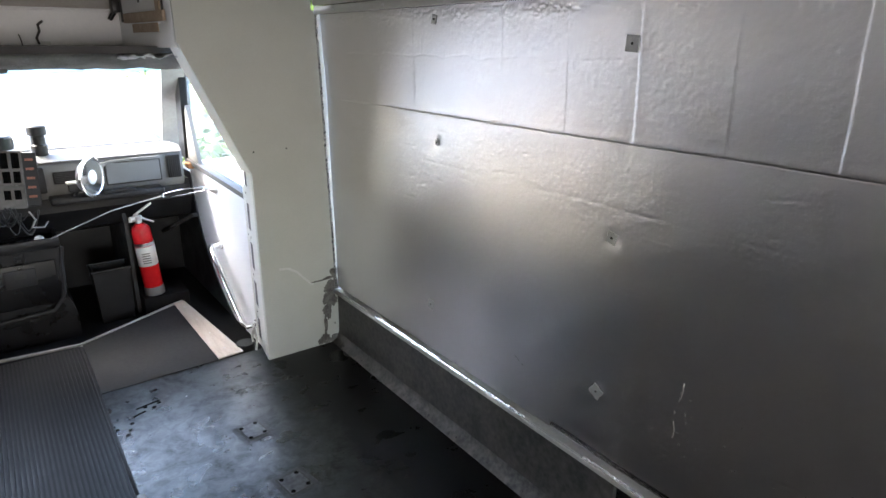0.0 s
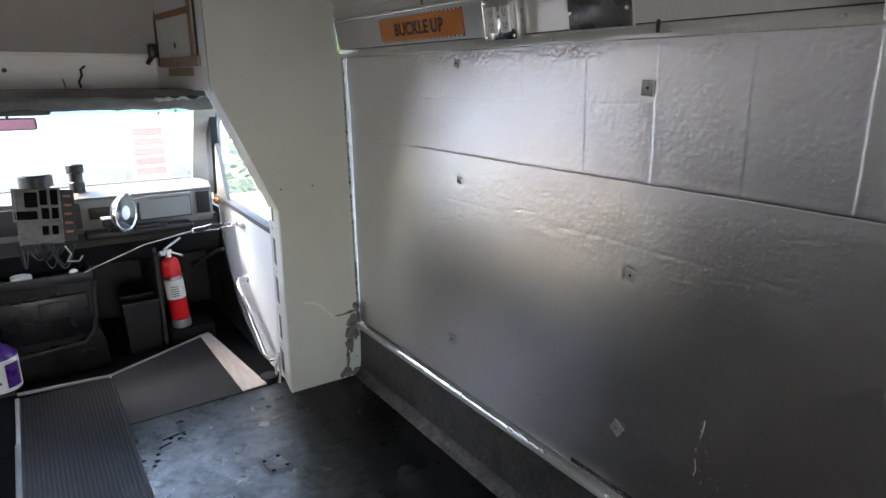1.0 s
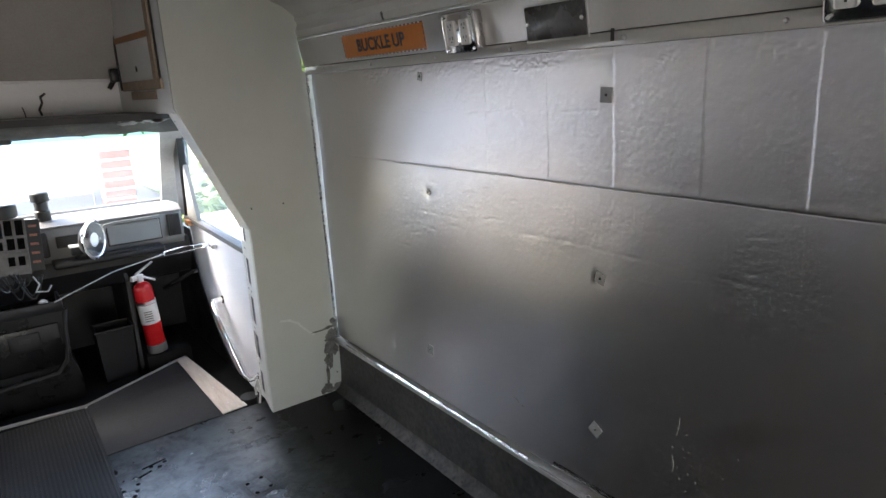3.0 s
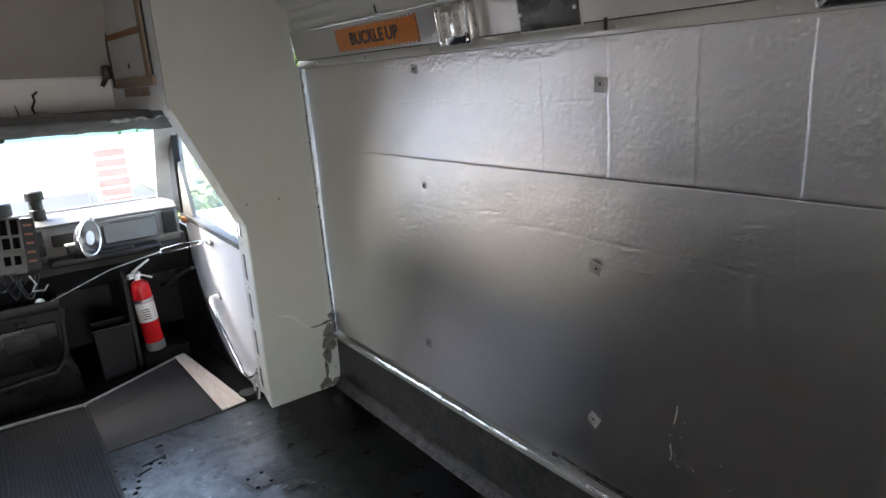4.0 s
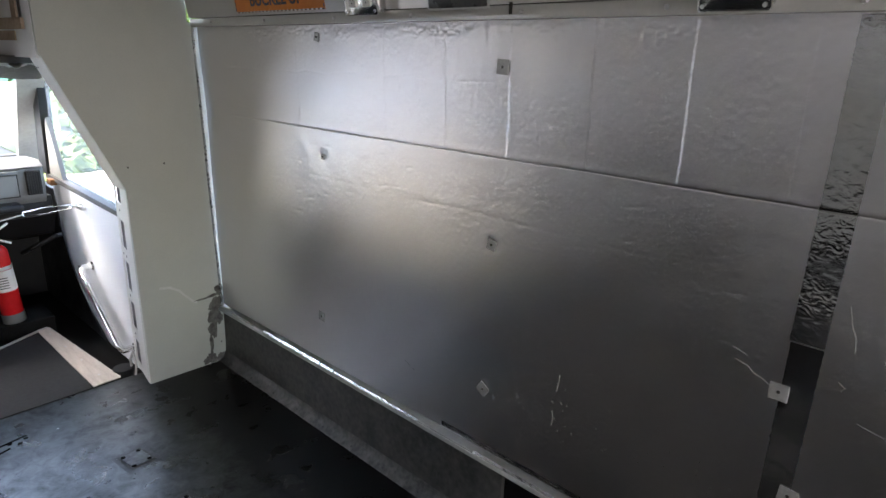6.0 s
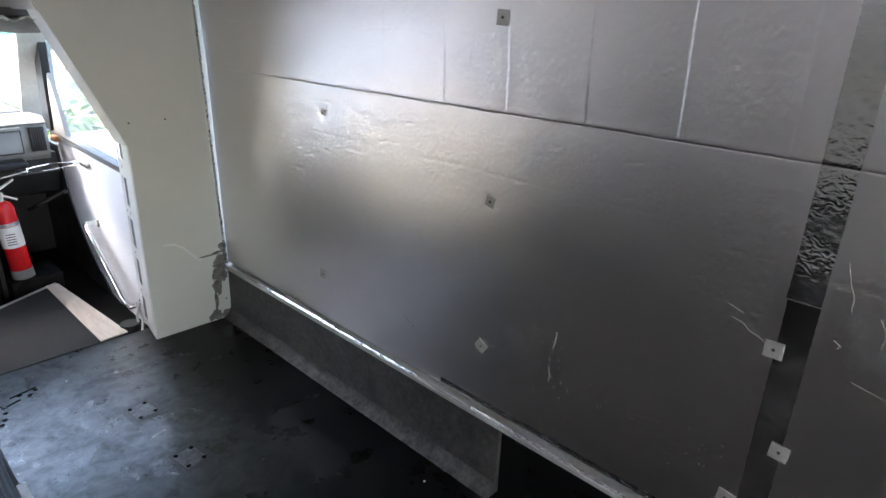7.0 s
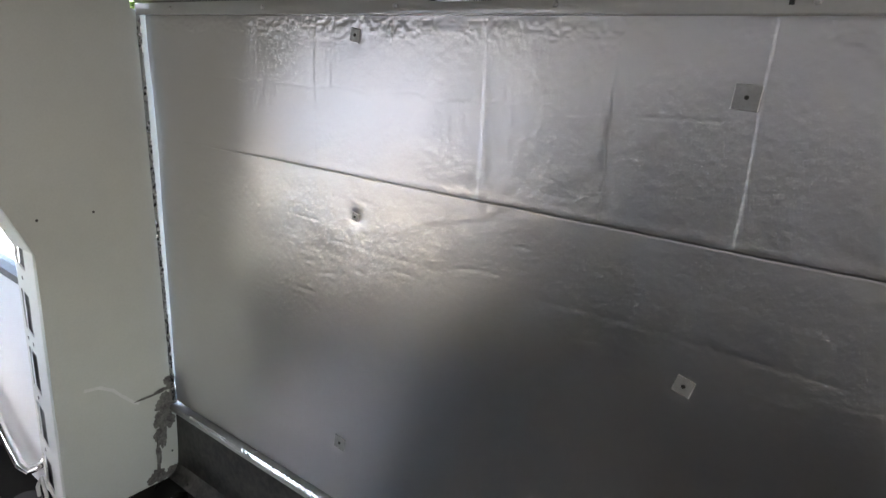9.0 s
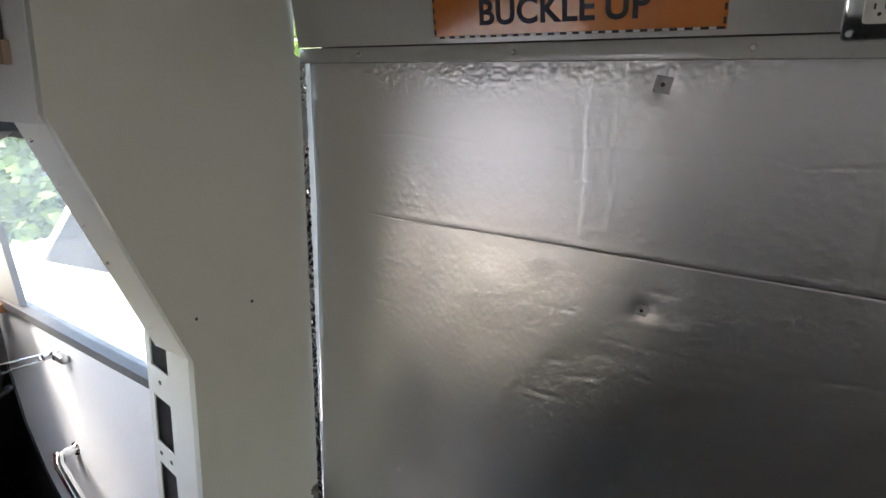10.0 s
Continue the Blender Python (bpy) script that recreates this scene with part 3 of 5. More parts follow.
def rail_tape(y0, y1, seed, amp, grain=25, material="brighttape", wide=1.0):
    return crinkled_strip("foil_tape", "strip of bright foil tape stuck along the seat rail", (1.2510, y0, 0.2880), (0, y1 - y0, 0.0), (0.008 * wide, 0, 0.0105 * wide), int((y1 - y0) / 0.004), 8, amp, seed, (-0.83, 0, 0.55), grain=grain, material=material)


rail_tape(1.62, 2.12, 1.0, 0.0018, 48, "brighttape", 0.75)
rail_tape(1.15, 1.61, 6.0, 0.0022, 60, "brighttape", 0.55)
rail_tape(2.20, 2.40, 2.0, 0.0022, 80, "tape", 0.5)
rail_tape(0.20, 0.90, 4.0, 0.0022, 70, "tape", 0.6)

bm = B()
prism(bm, [(1.299, 0.003), (1.270, 0.003), (1.271, 0.05), (1.274, 0.09), (1.276, 0.267), (1.299, 0.267)], "y", 0.80, 2.525)
single("base_cove", bm, "base", "scuffed dark grey rubber cove base under the seat rail", "baseboard", "structure")
single("base_recess", box(B(), 1.288, 1.2995, REAR_Y + 0.01, 0.798, 0.003, 0.267), "rubber", "black base behind the end of the cove", "baseboard", "structure")
single("cove_foot", prism(B(), [(1.2695, 0.002), (1.232, 0.002), (1.240, 0.008), (1.256, 0.018), (1.264, 0.030), (1.2695, 0.048)], "y", 0.80, 2.525), "dirtyfoot", "pale dirty foot of the cove base", "baseboard", "structure")
for k in range(9):
    y = 0.95 + 0.185 * k
    single("screw", cyl(B(), (1.250, y, 0.008), (1.246, y, 0.014), 0.006, 0.004, n=8), "dgrey", "small dark screw in the cove base foot", "screw", group="screws of the cove base")

header = thing("header_panel", "grey-white painted metal header panel above the insulation", "header panel", kind="structure")
part("header_face", prism(B(), [(1.2290, 1.596), (1.2095, 1.706), (1.211, 1.708), (1.30, 1.708), (1.30, 1.596)], "y", REAR_Y + 0.01, 2.524), "header", header)
part("header_lip", box(B(), 1.232, 1.30, REAR_Y + 0.01, 2.524, 1.561, 1.594, 0.003), "header", header)
part("top_rail", box(B(), 1.206, 1.226, REAR_Y + 0.01, 2.524, 1.7085, 1.718, 0.003), "header", header, "pale metal rail along the top edge")
for y in (2.33, 1.94, 1.53, 1.18, 0.80, 0.44, 0.10, -0.25):
    part("screw", cyl(B(), (1.2285, y, 1.577), (1.2245, y, 1.577), 0.006, 0.004, n=8), "steel", header)
for y in (0.83, -0.02):
    part("clip", box(B(), 1.222, 1.228, y - 0.003, y + 0.003, 1.572, 1.60), "ink", header, "small black wire end")
part("wire_end", tube(B(), [(1.219, 1.80, 1.700), (1.205, 1.80, 1.728), (1.204, 1.803, 1.745)], 0.004, 6), "ink", header, "short black wire end")

# orange sign
sign = thing("safety_sign", "orange safety sign with black lettering and dashed border", "sign")
SX = 1.2195
part("sign_plate", box(B(), SX - 0.0016, SX, 1.571, 2.120, 1.604, 1.694), "orange", sign)
for k in range(23):
    y = 1.573 + 0.0237 * k
    for z0 in (1.6045, 1.6895):
        part("dash", box(B(), SX - 0.0026, SX - 0.0017, y, y + 0.0125, z0, z0 + 0.004), "ink", sign)
        part("dash", box(B(), SX - 0.0026, SX - 0.0017, y + 0.0127, y + 0.0235, z0, z0 + 0.004), "labelw", sign)
for k in range(4):
    z = 1.612 + 0.020 * k
    for y0 in (1.572, 2.115):
        part("dash", box(B(), SX - 0.0026, SX - 0.0017, y0, y0 + 0.004, z, z + 0.010), "ink", sign)


def lettering(text, size, m, material, parent, label):
    cu = bpy.data.curves.new("lettering", "FONT")
    cu.body, cu.size, cu.extrude, cu.align_x, cu.align_y, cu.offset = text, size, 0.0004, "CENTER", "CENTER", size * 0.026
    cu.space_character = 1.05
    tmp = new("lettering_source", cu)
    dg = bpy.context.evaluated_depsgraph_get()
    me = bpy.data.meshes.new_from_object(tmp.evaluated_get(dg))
    bpy.data.objects.remove(tmp)
    me.materials.clear()
    me.materials.append(M[material])
    ob = new("lettering", me)
    ob.parent = parent
    ob.matrix_local = m
    return tagged(ob, label)


face_room = Matrix(((0, 0, -1, 0), (-1, 0, 0, 0), (0, 1, 0, 0), (0, 0, 0, 1)))
lettering("BUCKLE", 0.062, Matrix.Translation((SX - 0.0024, 1.898, 1.646)) @ face_room, "ink", sign, "black word BUCKLE")
HTILT = Matrix.Translation((1.2195, 0, 1.649)) @ Matrix.Rotation(radians(-10.0), 4, "Y") @ Matrix.Translation((-1.2195, 0, -1.649))
sign.matrix_world = HTILT
lettering("UP", 0.062, Matrix.Translation((SX - 0.0024, 1.727, 1.646)) @ face_room, "ink", sign, "black word UP")


def outlet_box(y0, y1, z0, z1):
    root = thing("outlet_box", "shiny galvanised double outlet box with white sockets", "outlet", "outlet boxes on the header")
    d = 0.035
    part("box_body", box(B(), 1.2195 - d, 1.2195, y0 + 0.004, y1 - 0.004, z0 + 0.004, z1 - 0.004, 0.008), "steel", root)
    part("cover", box(B(), 1.2195 - d - 0.007, 1.2195 - d - 0.0005, y0, y1, z0, z1, 0.006), "chrome", root, "raised shiny steel cover")
    cx = 1.2195 - d - 0.007
    w = y1 - y0
    for k in (0.28, 0.72):
        yc = y0 + w * k
        sock = part("socket", box(B(), cx - 0.004, cx - 0.0005, yc - 0.018, yc + 0.018, z0 + 0.022, z1 - 0.022, 0.005), "labelw", root, "white duplex socket")
        for zc in (z0 + 0.040, z1 - 0.040):
            for o, hh in ((-0.006, 0.009), (0.006, 0.007)):
                part("slot", box(B(), cx - 0.0048, cx - 0.0041, yc + o - 0.0012, yc + o + 0.0012, zc, zc + hh), "ink", sock)
            part("slot", cyl(B(), (cx - 0.0041, yc, zc - 0.006), (cx - 0.0048, yc, zc - 0.006), 0.0025, n=8), "ink", sock)
    for ys_ in (y0 + 0.010, y1 - 0.010):
        for zs in (z0 + 0.010, z1 - 0.010):
            part("screw", cyl(B(), (cx - 0.0003, ys_, zs), (cx - 0.004, ys_, zs), 0.005, 0.004, n=10), "chrome", root)
    root.matrix_world = HTILT
    return root


outlet_box(1.275, 1.419, 1.585, 1.700)
outlet_box(0.232, 0.362, 1.568, 1.690)
vent = thing("speaker_cover", "dark grey flat speaker cover plate with screws", "cover plate")
part("plate", box(B(), 1.213, 1.2195, 0.904, 1.107, 1.592, 1.676, 0.004), "smoke", vent)
part("rim", box(B(), 1.2165, 1.2196, 0.898, 1.113, 1.586, 1.682, 0.001, 1), "alu", vent, "thin pale rim")
for y, z in ((0.915, 1.634), (1.097, 1.634)):
    part("screw", cyl(B(), (1.2128, y, z), (1.209, y, z), 0.006, 0.004, n=8), "steel", vent)


vent.matrix_world = HTILT


def washer(y, z, turn, half):
    root = thing("fixing_washer", "small square metal insulation washer with a centre screw", "washer", "washers holding the foil boards")
    yy, zz = np.meshgrid(np.linspace(y - 0.02, y + 0.02, 5), np.linspace(z - 0.02, z + 0.02, 5))
    wx = WALL - float(relief(yy.ravel(), zz.ravel()).max()) - (0.0012 if 0.03 < y < 0.12 else 0.0002)
    m = Matrix.Translation((wx, y, z)) @ Matrix.Rotation(radians(turn), 4, "X")
    part("plate", box(B(), -0.0022, 0.0, -half, half, -half, half, 0.0008, 1, m), "washer", root)
    p = Vector((wx - 0.0022, y, z))
    part("screw", cyl(B(), p, p + Vector((-0.002, 0, 0)), 0.0038, 0.003, n=10), "ink", root)
    return root


for y, z, turn in WASHERS:
    washer(y, z, turn, 0.010 if z == 1.119 else 0.016 if z == 0.969 else 0.014 if z == 1.522 else 0.019)

def foil_scratch(points, width):
    """A thin torn scratch in the foil through (y, z) points."""
    bm = B()
    q = []
    for y, z in points:
        h = float(relief(np.array([y]), np.array([z]))[0])
        q.append((WALL - h - 0.0006, y, z))
    tube(bm, q, width, 5)
    return single("foil_scratch", bm, "washer", "thin pale scratch in the foil facing", "scratch", group="scratches in the foil")


foil_scratch([(0.205, 0.868), (0.18, 0.862), (0.165, 0.848), (0.15, 0.845), (0.13, 0.832)], 0.0009)
foil_scratch([(0.215, 0.895), (0.185, 0.885)], 0.0008)
foil_scratch([(0.63, 0.66), (0.632, 0.63), (0.637, 0.61)], 0.0014)
foil_scratch([(0.645, 0.545), (0.64, 0.52), (0.643, 0.50)], 0.0010)
foil_scratch([(1.235, 0.475), (1.222, 0.472), (1.21, 0.463)], 0.0006)
foil_scratch([(1.198, 0.459), (1.190, 0.458)], 0.0011)
foil_scratch([(-0.045, 0.955), (-0.06, 0.93), (-0.058, 0.90)], 0.0012)
foil_scratch([(0.025, 1.044), (0.014, 1.005), (0.004, 0.985), (0.002, 0.955)], 0.0007)
foil_scratch([(0.016, 0.888), (0.004, 0.88), (0.008, 0.872)], 0.0012)
foil_scratch([(-0.03, 0.815), (-0.10, 0.80), (-0.19, 0.79)], 0.0007)
r5 = random.Random(31)
for k in range(34):
    y, z = (r5.gauss(0.62, 0.03), r5.uniform(0.44, 0.66)) if k < 12 else (r5.uniform(0.15, 0.62), r5.gauss(0.53, 0.05))
    foil_scratch([(y, z), (y + r5.uniform(-0.004, 0.004), z + r5.uniform(-0.005, 0.005))], r5.uniform(0.0006, 0.0014))

# stain and tear at the foot of the bulkhead
def ragged(name, label, category, material, x, z, rx, rz, seed, n=26, thick=0.0009):
    """A flat patch with an uneven edge on the bulkhead."""
    r = random.Random(seed)
    pts = []
    for k in range(n):
        a = 2 * math.pi * k / n
        f = 1 + 0.16 * r.uniform(-1, 1) + 0.16 * math.sin(3 * a + seed)
        pts.append((min(1.283, x + rx * f * math.cos(a)), max(0.002, z + rz * f * math.sin(a))))
    return single(name, prism(B(), pts, "y", PANEL_Y - 0.0003 - thick, PANEL_Y - 0.0003), material, label, category, group="stains on the bulkhead foot")


for k, (x, z, rx, rz) in enumerate([(1.246, 0.300, 0.040, 0.034), (1.236, 0.245, 0.036, 0.046), (1.218, 0.180, 0.022, 0.044), (1.262, 0.375, 0.020, 0.024), (1.205, 0.10, 0.009, 0.05), (1.268, 0.325, 0.012, 0.030), (1.255, 0.020, 0.036, 0.020), (1.195, 0.026, 0.034, 0.026)]):
    ragged("adhesive_stain", "dark torn adhesive stain on the bulkhead foot", "stain", "stain", x, z, rx, rz, 3 + k, 40, 0.0006 + 0.0003 * k)
for k, (x, z, rx, rz) in enumerate([(1.205, 0.12, 0.003, 0.055), (1.185, 0.345, 0.050, 0.003), (1.235, 0.352, 0.028, 0.006), (1.20, 0.06, 0.004, 0.03)]):
    ragged("tear_line", "thin dark tear in the bulkhead skin", "tear", "stain", x, z, rx, rz, 20 + k, thick=0.0032 + 0.0003 * k)
bm = B()
for a, b in zip([(0.985, 0.44), (1.03, 0.435), (1.07, 0.41), (1.10, 0.375), (1.135, 0.338)], [(1.03, 0.435), (1.07, 0.41), (1.10, 0.375), (1.135, 0.338), (1.15, 0.33)]):
    prism(bm, [(a[0], a[1]), (b[0], b[1]), (b[0] + 0.004, b[1] + 0.009), (a[0] + 0.004, a[1] + 0.011)], "y", PANEL_Y - 0.001, PANEL_Y - 0.0002)
single("scuff_mark", bm, "caulk", "pale curved scuff on the bulkhead", "scuff")
for x, z in ((1.067, 1.001), (0.917, 0.998), (1.255, 0.10)):
    single("screw_hole", cyl(B(), (x, PANEL_Y - 0.0006, z), (x, PANEL_Y - 0.0002, z), 0.004, n=10), "ink", "small dark screw hole in the bulkhead", "hole", group="holes in the bulkhead")

# ---- floor coverings ----
sheet = B()
prism(sheet, [(0.198, 2.655), (0.70, 2.667), (0.745, 3.49), (0.70, 3.475), (0.45, 3.345), (0.198, 3.215)], "z", 0.001, 0.004)
single("floor_sheet", sheet, "sheet", "dark grey smooth rubber floor sheet at the cab step", "floor sheet", "structure")
edge = B()
for a, b in [((-0.205, 3.245), (0.19, 3.212)), ((0.19, 3.212), (0.45, 3.345)), ((0.45, 3.345), (0.70, 3.477)), ((0.70, 3.477), (0.75, 3.495))]:
    prism(edge, [(a[0], a[1]), (b[0], b[1]), (b[0], b[1] + 0.012), (a[0], a[1] + 0.012)], "z", -0.045, 0.012)
single("floor_edge_trim", edge, "alu", "thin pale metal trim along the step edge", "trim", "structure")
under = B()
prism(under, [(-0.98, 2.672), (0.78, 2.672), (0.745, 3.49), (0.70, 3.475), (0.45, 3.343), (0.19, 3.210), (-0.205, 3.243), (-0.21, 3.455), (-0.98, 3.455)], "z", -0.049, 0.0005)
single("step_platform", under, "carpet", "black platform between the bus floor and the cab", "floor", "structure")
single("plywood_strip", prism(B(), [(0.705, 2.668), (0.826, 2.678), (0.757, 3.492), (0.698, 3.475)], "z", 0.005, 0.011), "wood", "bare pale plywood strip screwed beside the floor sheet", "wood strip")
for f in (0.08, 0.36, 0.64, 0.92):
    single("screw", cyl(B(), (0.762 - 0.03 * f, 2.70 + 0.75 * f, 0.011), (0.762 - 0.03 * f, 2.70 + 0.75 * f, 0.0125), 0.005, n=8), "steel", "screw in the plywood strip", "screw", group="screws of the plywood strip")

# ribbed aisle mat
mat_root = thing("aisle_mat", "black ribbed rubber aisle mat", "mat")
part("mat_base", box(B(), -0.195, 0.186, REAR_Y + 0.02, 3.195, 0.001, 0.006), "dark", mat_root)
bm = B()
for k in range(24):
    x = -0.188 + 0.0158 * k
    box(bm, x, x + 0.008, REAR_Y + 0.03, 3.185, 0.0055, 0.0115)
ribs = part("ribs", bm, "rib", mat_root)
tagged(ribs, kind="stuff")
single("aisle_trim", box(B(), 0.187, 0.199, 1.875, 3.20, 0.001, 0.009, 0.002), "dark", "black trim strip beside the ribbed mat", "trim", "structure")
single("aisle_trim", box(B(), 0.188, 0.214, REAR_Y + 0.02, 1.873, 0.001, 0.013, 0.004), "alu", "white painted trim strip beside the ribbed mat", "trim", "structure")
single("aisle_trim", box(B(), -0.214, -0.196, 2.735, 3.20, 0.001, 0.011, 0.003), "alu", "grey metal trim strip beside the ribbed mat", "trim", "structure")
single("aisle_trim", box(B(), -0.218, -0.196, REAR_Y + 0.02, 2.733, 0.001, 0.014, 0.004), "alu", "white painted trim strip beside the ribbed mat", "trim", "structure")


def floor_plate(x, y, turn):
    root = thing("floor_plate", "worn square metal seat anchor plate in the floor", "anchor plate", "anchor plates in the floor")
    m = Matrix.Translation((x, y, 0.0)) @ Matrix.Rotation(radians(turn), 4, "Z")
    part("plate", box(B(), -0.039, 0.039, -0.048, 0.048, 0.0005, 0.003, 0.0015, 1, m), "platefilm", root)
    part("recess", box(B(), -0.0468, 0.0468, -0.0568, 0.0568, 0.0002, 0.0012, 0.0005, 1, m), "ink", root, "dark worn recess round the plate")
    ring = B()
    for x0, x1, y0, y1 in ((-0.062, -0.047, -0.070, 0.070), (0.047, 0.062, -0.070, 0.070), (-0.0465, 0.0465, 0.057, 0.070), (-0.0465, 0.0465, -0.070, -0.057)):
        box(ring, x0, x1, y0, y1, 0.0002, 0.0009, 0.0004, 1, m)
    part("worn_rim", ring, "wornrim", root, "pale worn rim round the plate")
    for a, b in ((-0.032, -0.042), (0.032, -0.042), (-0.032, 0.042), (0.032, 0.042)):
        p = m @ Vector((a * 0.92, b * 0.92, 0.003))
        part("bolt_hole", cyl(B(), p, p + Vector((0, 0, 0.0006)), 0.0085, n=12), "void", root)
    return root


floor_plate(0.637, 2.018, 8)
floor_plate(0.648, 1.640, 8)
for k, (x, y) in enumerate([(0.205, 2.33), (0.235, 2.27), (0.262, 2.345), (0.25, 2.30), (0.33, 2.44), (0.36, 2.42), (0.385, 2.445)]):
    single("floor_hole", cyl(B(), (x, y, 0.0002), (x, y, 0.0012), 0.009, n=10), "void", "small dark bolt hole in the floor", "hole", group="bolt holes in the floor")
for x, y, w, a in ((0.345, 2.455, 0.05, 12), (0.30, 2.40, 0.028, 20)):
    m = Matrix.Translation((x, y, 0)) @ Matrix.Rotation(radians(a), 4, "Z")
    single("floor_scrape", box(B(), -w, w, -0.006, 0.006, 0.0002, 0.0009, 0.0004, 1, m), "void", "short black scrape in the floor rubber", "scrape", group="scrapes in the floor")
single("debris", box(B(), 0.186, 0.197, 3.178, 3.188, 0.011, 0.017, 0.002, 1), "labelw", "small pale crumb on the step edge", "debris", group="crumbs on the floor")
r3 = random.Random(8)
for k in range(3):
    x, y = r3.uniform(0.3, 1.15), r3.uniform(0.6, 2.5)
    s = r3.uniform(0.002, 0.005)
    single("debris", box(B(), x - s, x + s, y - s * 0.7, y + s * 0.7, 0.0003, 0.003, 0.0008, 1), "labelw", "tiny pale crumb on the floor", "debris", group="crumbs on the floor")

# ---- cab shell ----
bm = B()
prism(bm, [(3.25, 1.415), (3.27, 1.415), (3.27, 1.586), (3.25, 1.586)], "x", -0.62, 0.60)
single("cab_header", bm, "white", "white fibreglass header over the windscreen", "header", "structure")
bm = prism(B(), [(3.25, 1.587), (3.27, 1.587), (3.27, 1.60), (3.13, 2.02), (3.06, 2.02)], "x", -0.62, 0.60)
single("cab_header_upper", bm, "taupe", "greyish beige upper header panel over the cab", "header", "structure")
single("header_ledge", box(B(), -0.60, 0.585, 3.238, 3.2495, 1.575, 1.588, 0.003), "white", "thin ledge across the white header", "trim", "structure")
bm = B()
prism(bm, [(3.205, 1.66), (3.21, 1.66), (3.10, 1.91), (3.095, 1.91)], "x", -0.45, 0.30)
single("header_panel_raised", bm, "taupe", "shallow raised panel on the header", "panel", "structure")
# slanting side pieces between bulkhead and header
for side in (1, -1):
    bm = prism(B(), [(side * 0.655, PANEL_Y + 0.022), (side * 0.675, PANEL_Y + 0.022), (side * 0.62, 3.27), (side * 0.595, 3.249)], "z", 1.425, 2.02)
    single("cab_cheek_east" if side > 0 else "cab_cheek_west", bm, "white", "white side piece between bulkhead and header", "cheek", "structure")


def cheek_at(f, z, off):
    """A point on the slanting side piece: f from the bulkhead to the header, off into the bus."""
    a, b = Vector((0.655, PANEL_Y + 0.022, z)), Vector((0.595, 3.249, z))
    n = Vector((-0.9965, -0.0823, 0))
    return a.lerp(b, f) + n * off


def cheek_slab(f0, f1, z0, z1, o0, o1):
    bm = B()
    vs = []
    for o in (o0, o1):
        vs.append([bm.verts.new(cheek_at(f, z, o)) for f, z in ((f0, z0), (f1, z0), (f1, z1), (f0, z1))])
    a, b = vs
    bm.faces.new(a)
    bm.faces.new(b)
    for i in range(4):
        bm.faces.new((a[i], a[(i + 1) % 4], b[(i + 1) % 4], b[i]))
    bmesh.ops.recalc_face_normals(bm, faces=bm.faces[:])
    return bm


hatch = thing("wall_hatch", "open hatch frame with torn wooden edges and a brown strip", "hatch")
part("back_board", cheek_slab(0.13, 0.88, 1.57, 1.96, 0.002, 0.004), "labelw", hatch)
part("near_stile", cheek_slab(0.135, 0.20, 1.56, 1.96, 0.0045, 0.012), "cutwood", hatch, "torn brown wooden stile")
part("gap", cheek_slab(0.100, 0.128, 1.56, 1.96, 0.002, 0.005), "ink", hatch)
part("far_stile", cheek_slab(0.885, 0.91, 1.53, 1.96, 0.002, 0.008), "ink", hatch, "dark brown stile")
part("brown_strip", cheek_slab(0.21, 0.87, 1.735, 1.760, 0.005, 0.010), "brown", hatch, "brown wooden strip")
part("torn_sill", cheek_slab(0.08, 0.83, 1.525, 1.565, 0.002, 0.014), "cutwood", hatch, "torn raw wooden sill")
part("torn_sill", cheek_slab(0.22, 0.70, 1.485, 1.52, 0.002, 0.006), "cutwood", hatch, "torn raw wooden layer")
part("hole", cyl(B(), cheek_at(0.52, 1.615, 0.004), cheek_at(0.52, 1.615, 0.0055), 0.013, n=14), "ink", hatch)
catch = cyl(B(), cheek_at(0.93, 1.60, 0.012), cheek_at(0.95, 1.54, 0.05), 0.012, 0.01, n=10)
box(catch, 0.555, 0.59, 3.15, 3.20, 1.57, 1.63, 0.004)
part("catch", catch, "dark", hatch, "dark broken catch")
# wires and marks on the header
single("loose_wire", tube(B(), [(0.262, 3.248, 1.435), (0.255, 3.236, 1.46), (0.27, 3.232, 1.49), (0.268, 3.238, 1.515), (0.288, 3.247, 1.53)], 0.005, 8), "ink", "short black wire hanging from the header", "wire")
single("loose_wire", tube(B(), [(0.20, 3.248, 1.42), (0.197, 3.243, 1.45), (0.192, 3.247, 1.475)], 0.0025, 6), "ink", "thin black wire end on the header", "wire")
single("tape_scrap", box(B(), 0.268, 0.305, 3.246, 3.2495, 1.430, 1.446), "caulk", "grey scrap of tape on the header", "tape")
single("screw_hole", cyl(B(), (-0.02, 3.2495, 1.51), (-0.02, 3.2475, 1.51), 0.010, n=12), "ink", "round dark hole in the header", "hole")

# roof edge, headliner and visors
single("cab_roof", box(B(), -1.05, 1.05, 2.76, 3.72, 1.402, 1.43), "dark", "dark cab roof edge", "roof", "structure")
liner = B()
rows = []
nx, ny = 48, 10
for j in range(ny + 1):
    row = []
    for i in range(nx + 1):
        x = -0.93 + 1.84 * i / nx
        f = j / ny
        y = 3.265 + 0.40 * f
        sag = 0.028 * noise.noise(Vector((x * 3.0, y * 4.0, 2.0))) + 0.015 * noise.noise(Vector((x * 9.0, y * 9.0, 5.0)))
        z = 1.395 - 0.075 * f - 0.025 * math.sin(math.pi * f) + 1.3 * sag * f
        row.append(liner.verts.new((x, y, z)))
    rows.append(row)
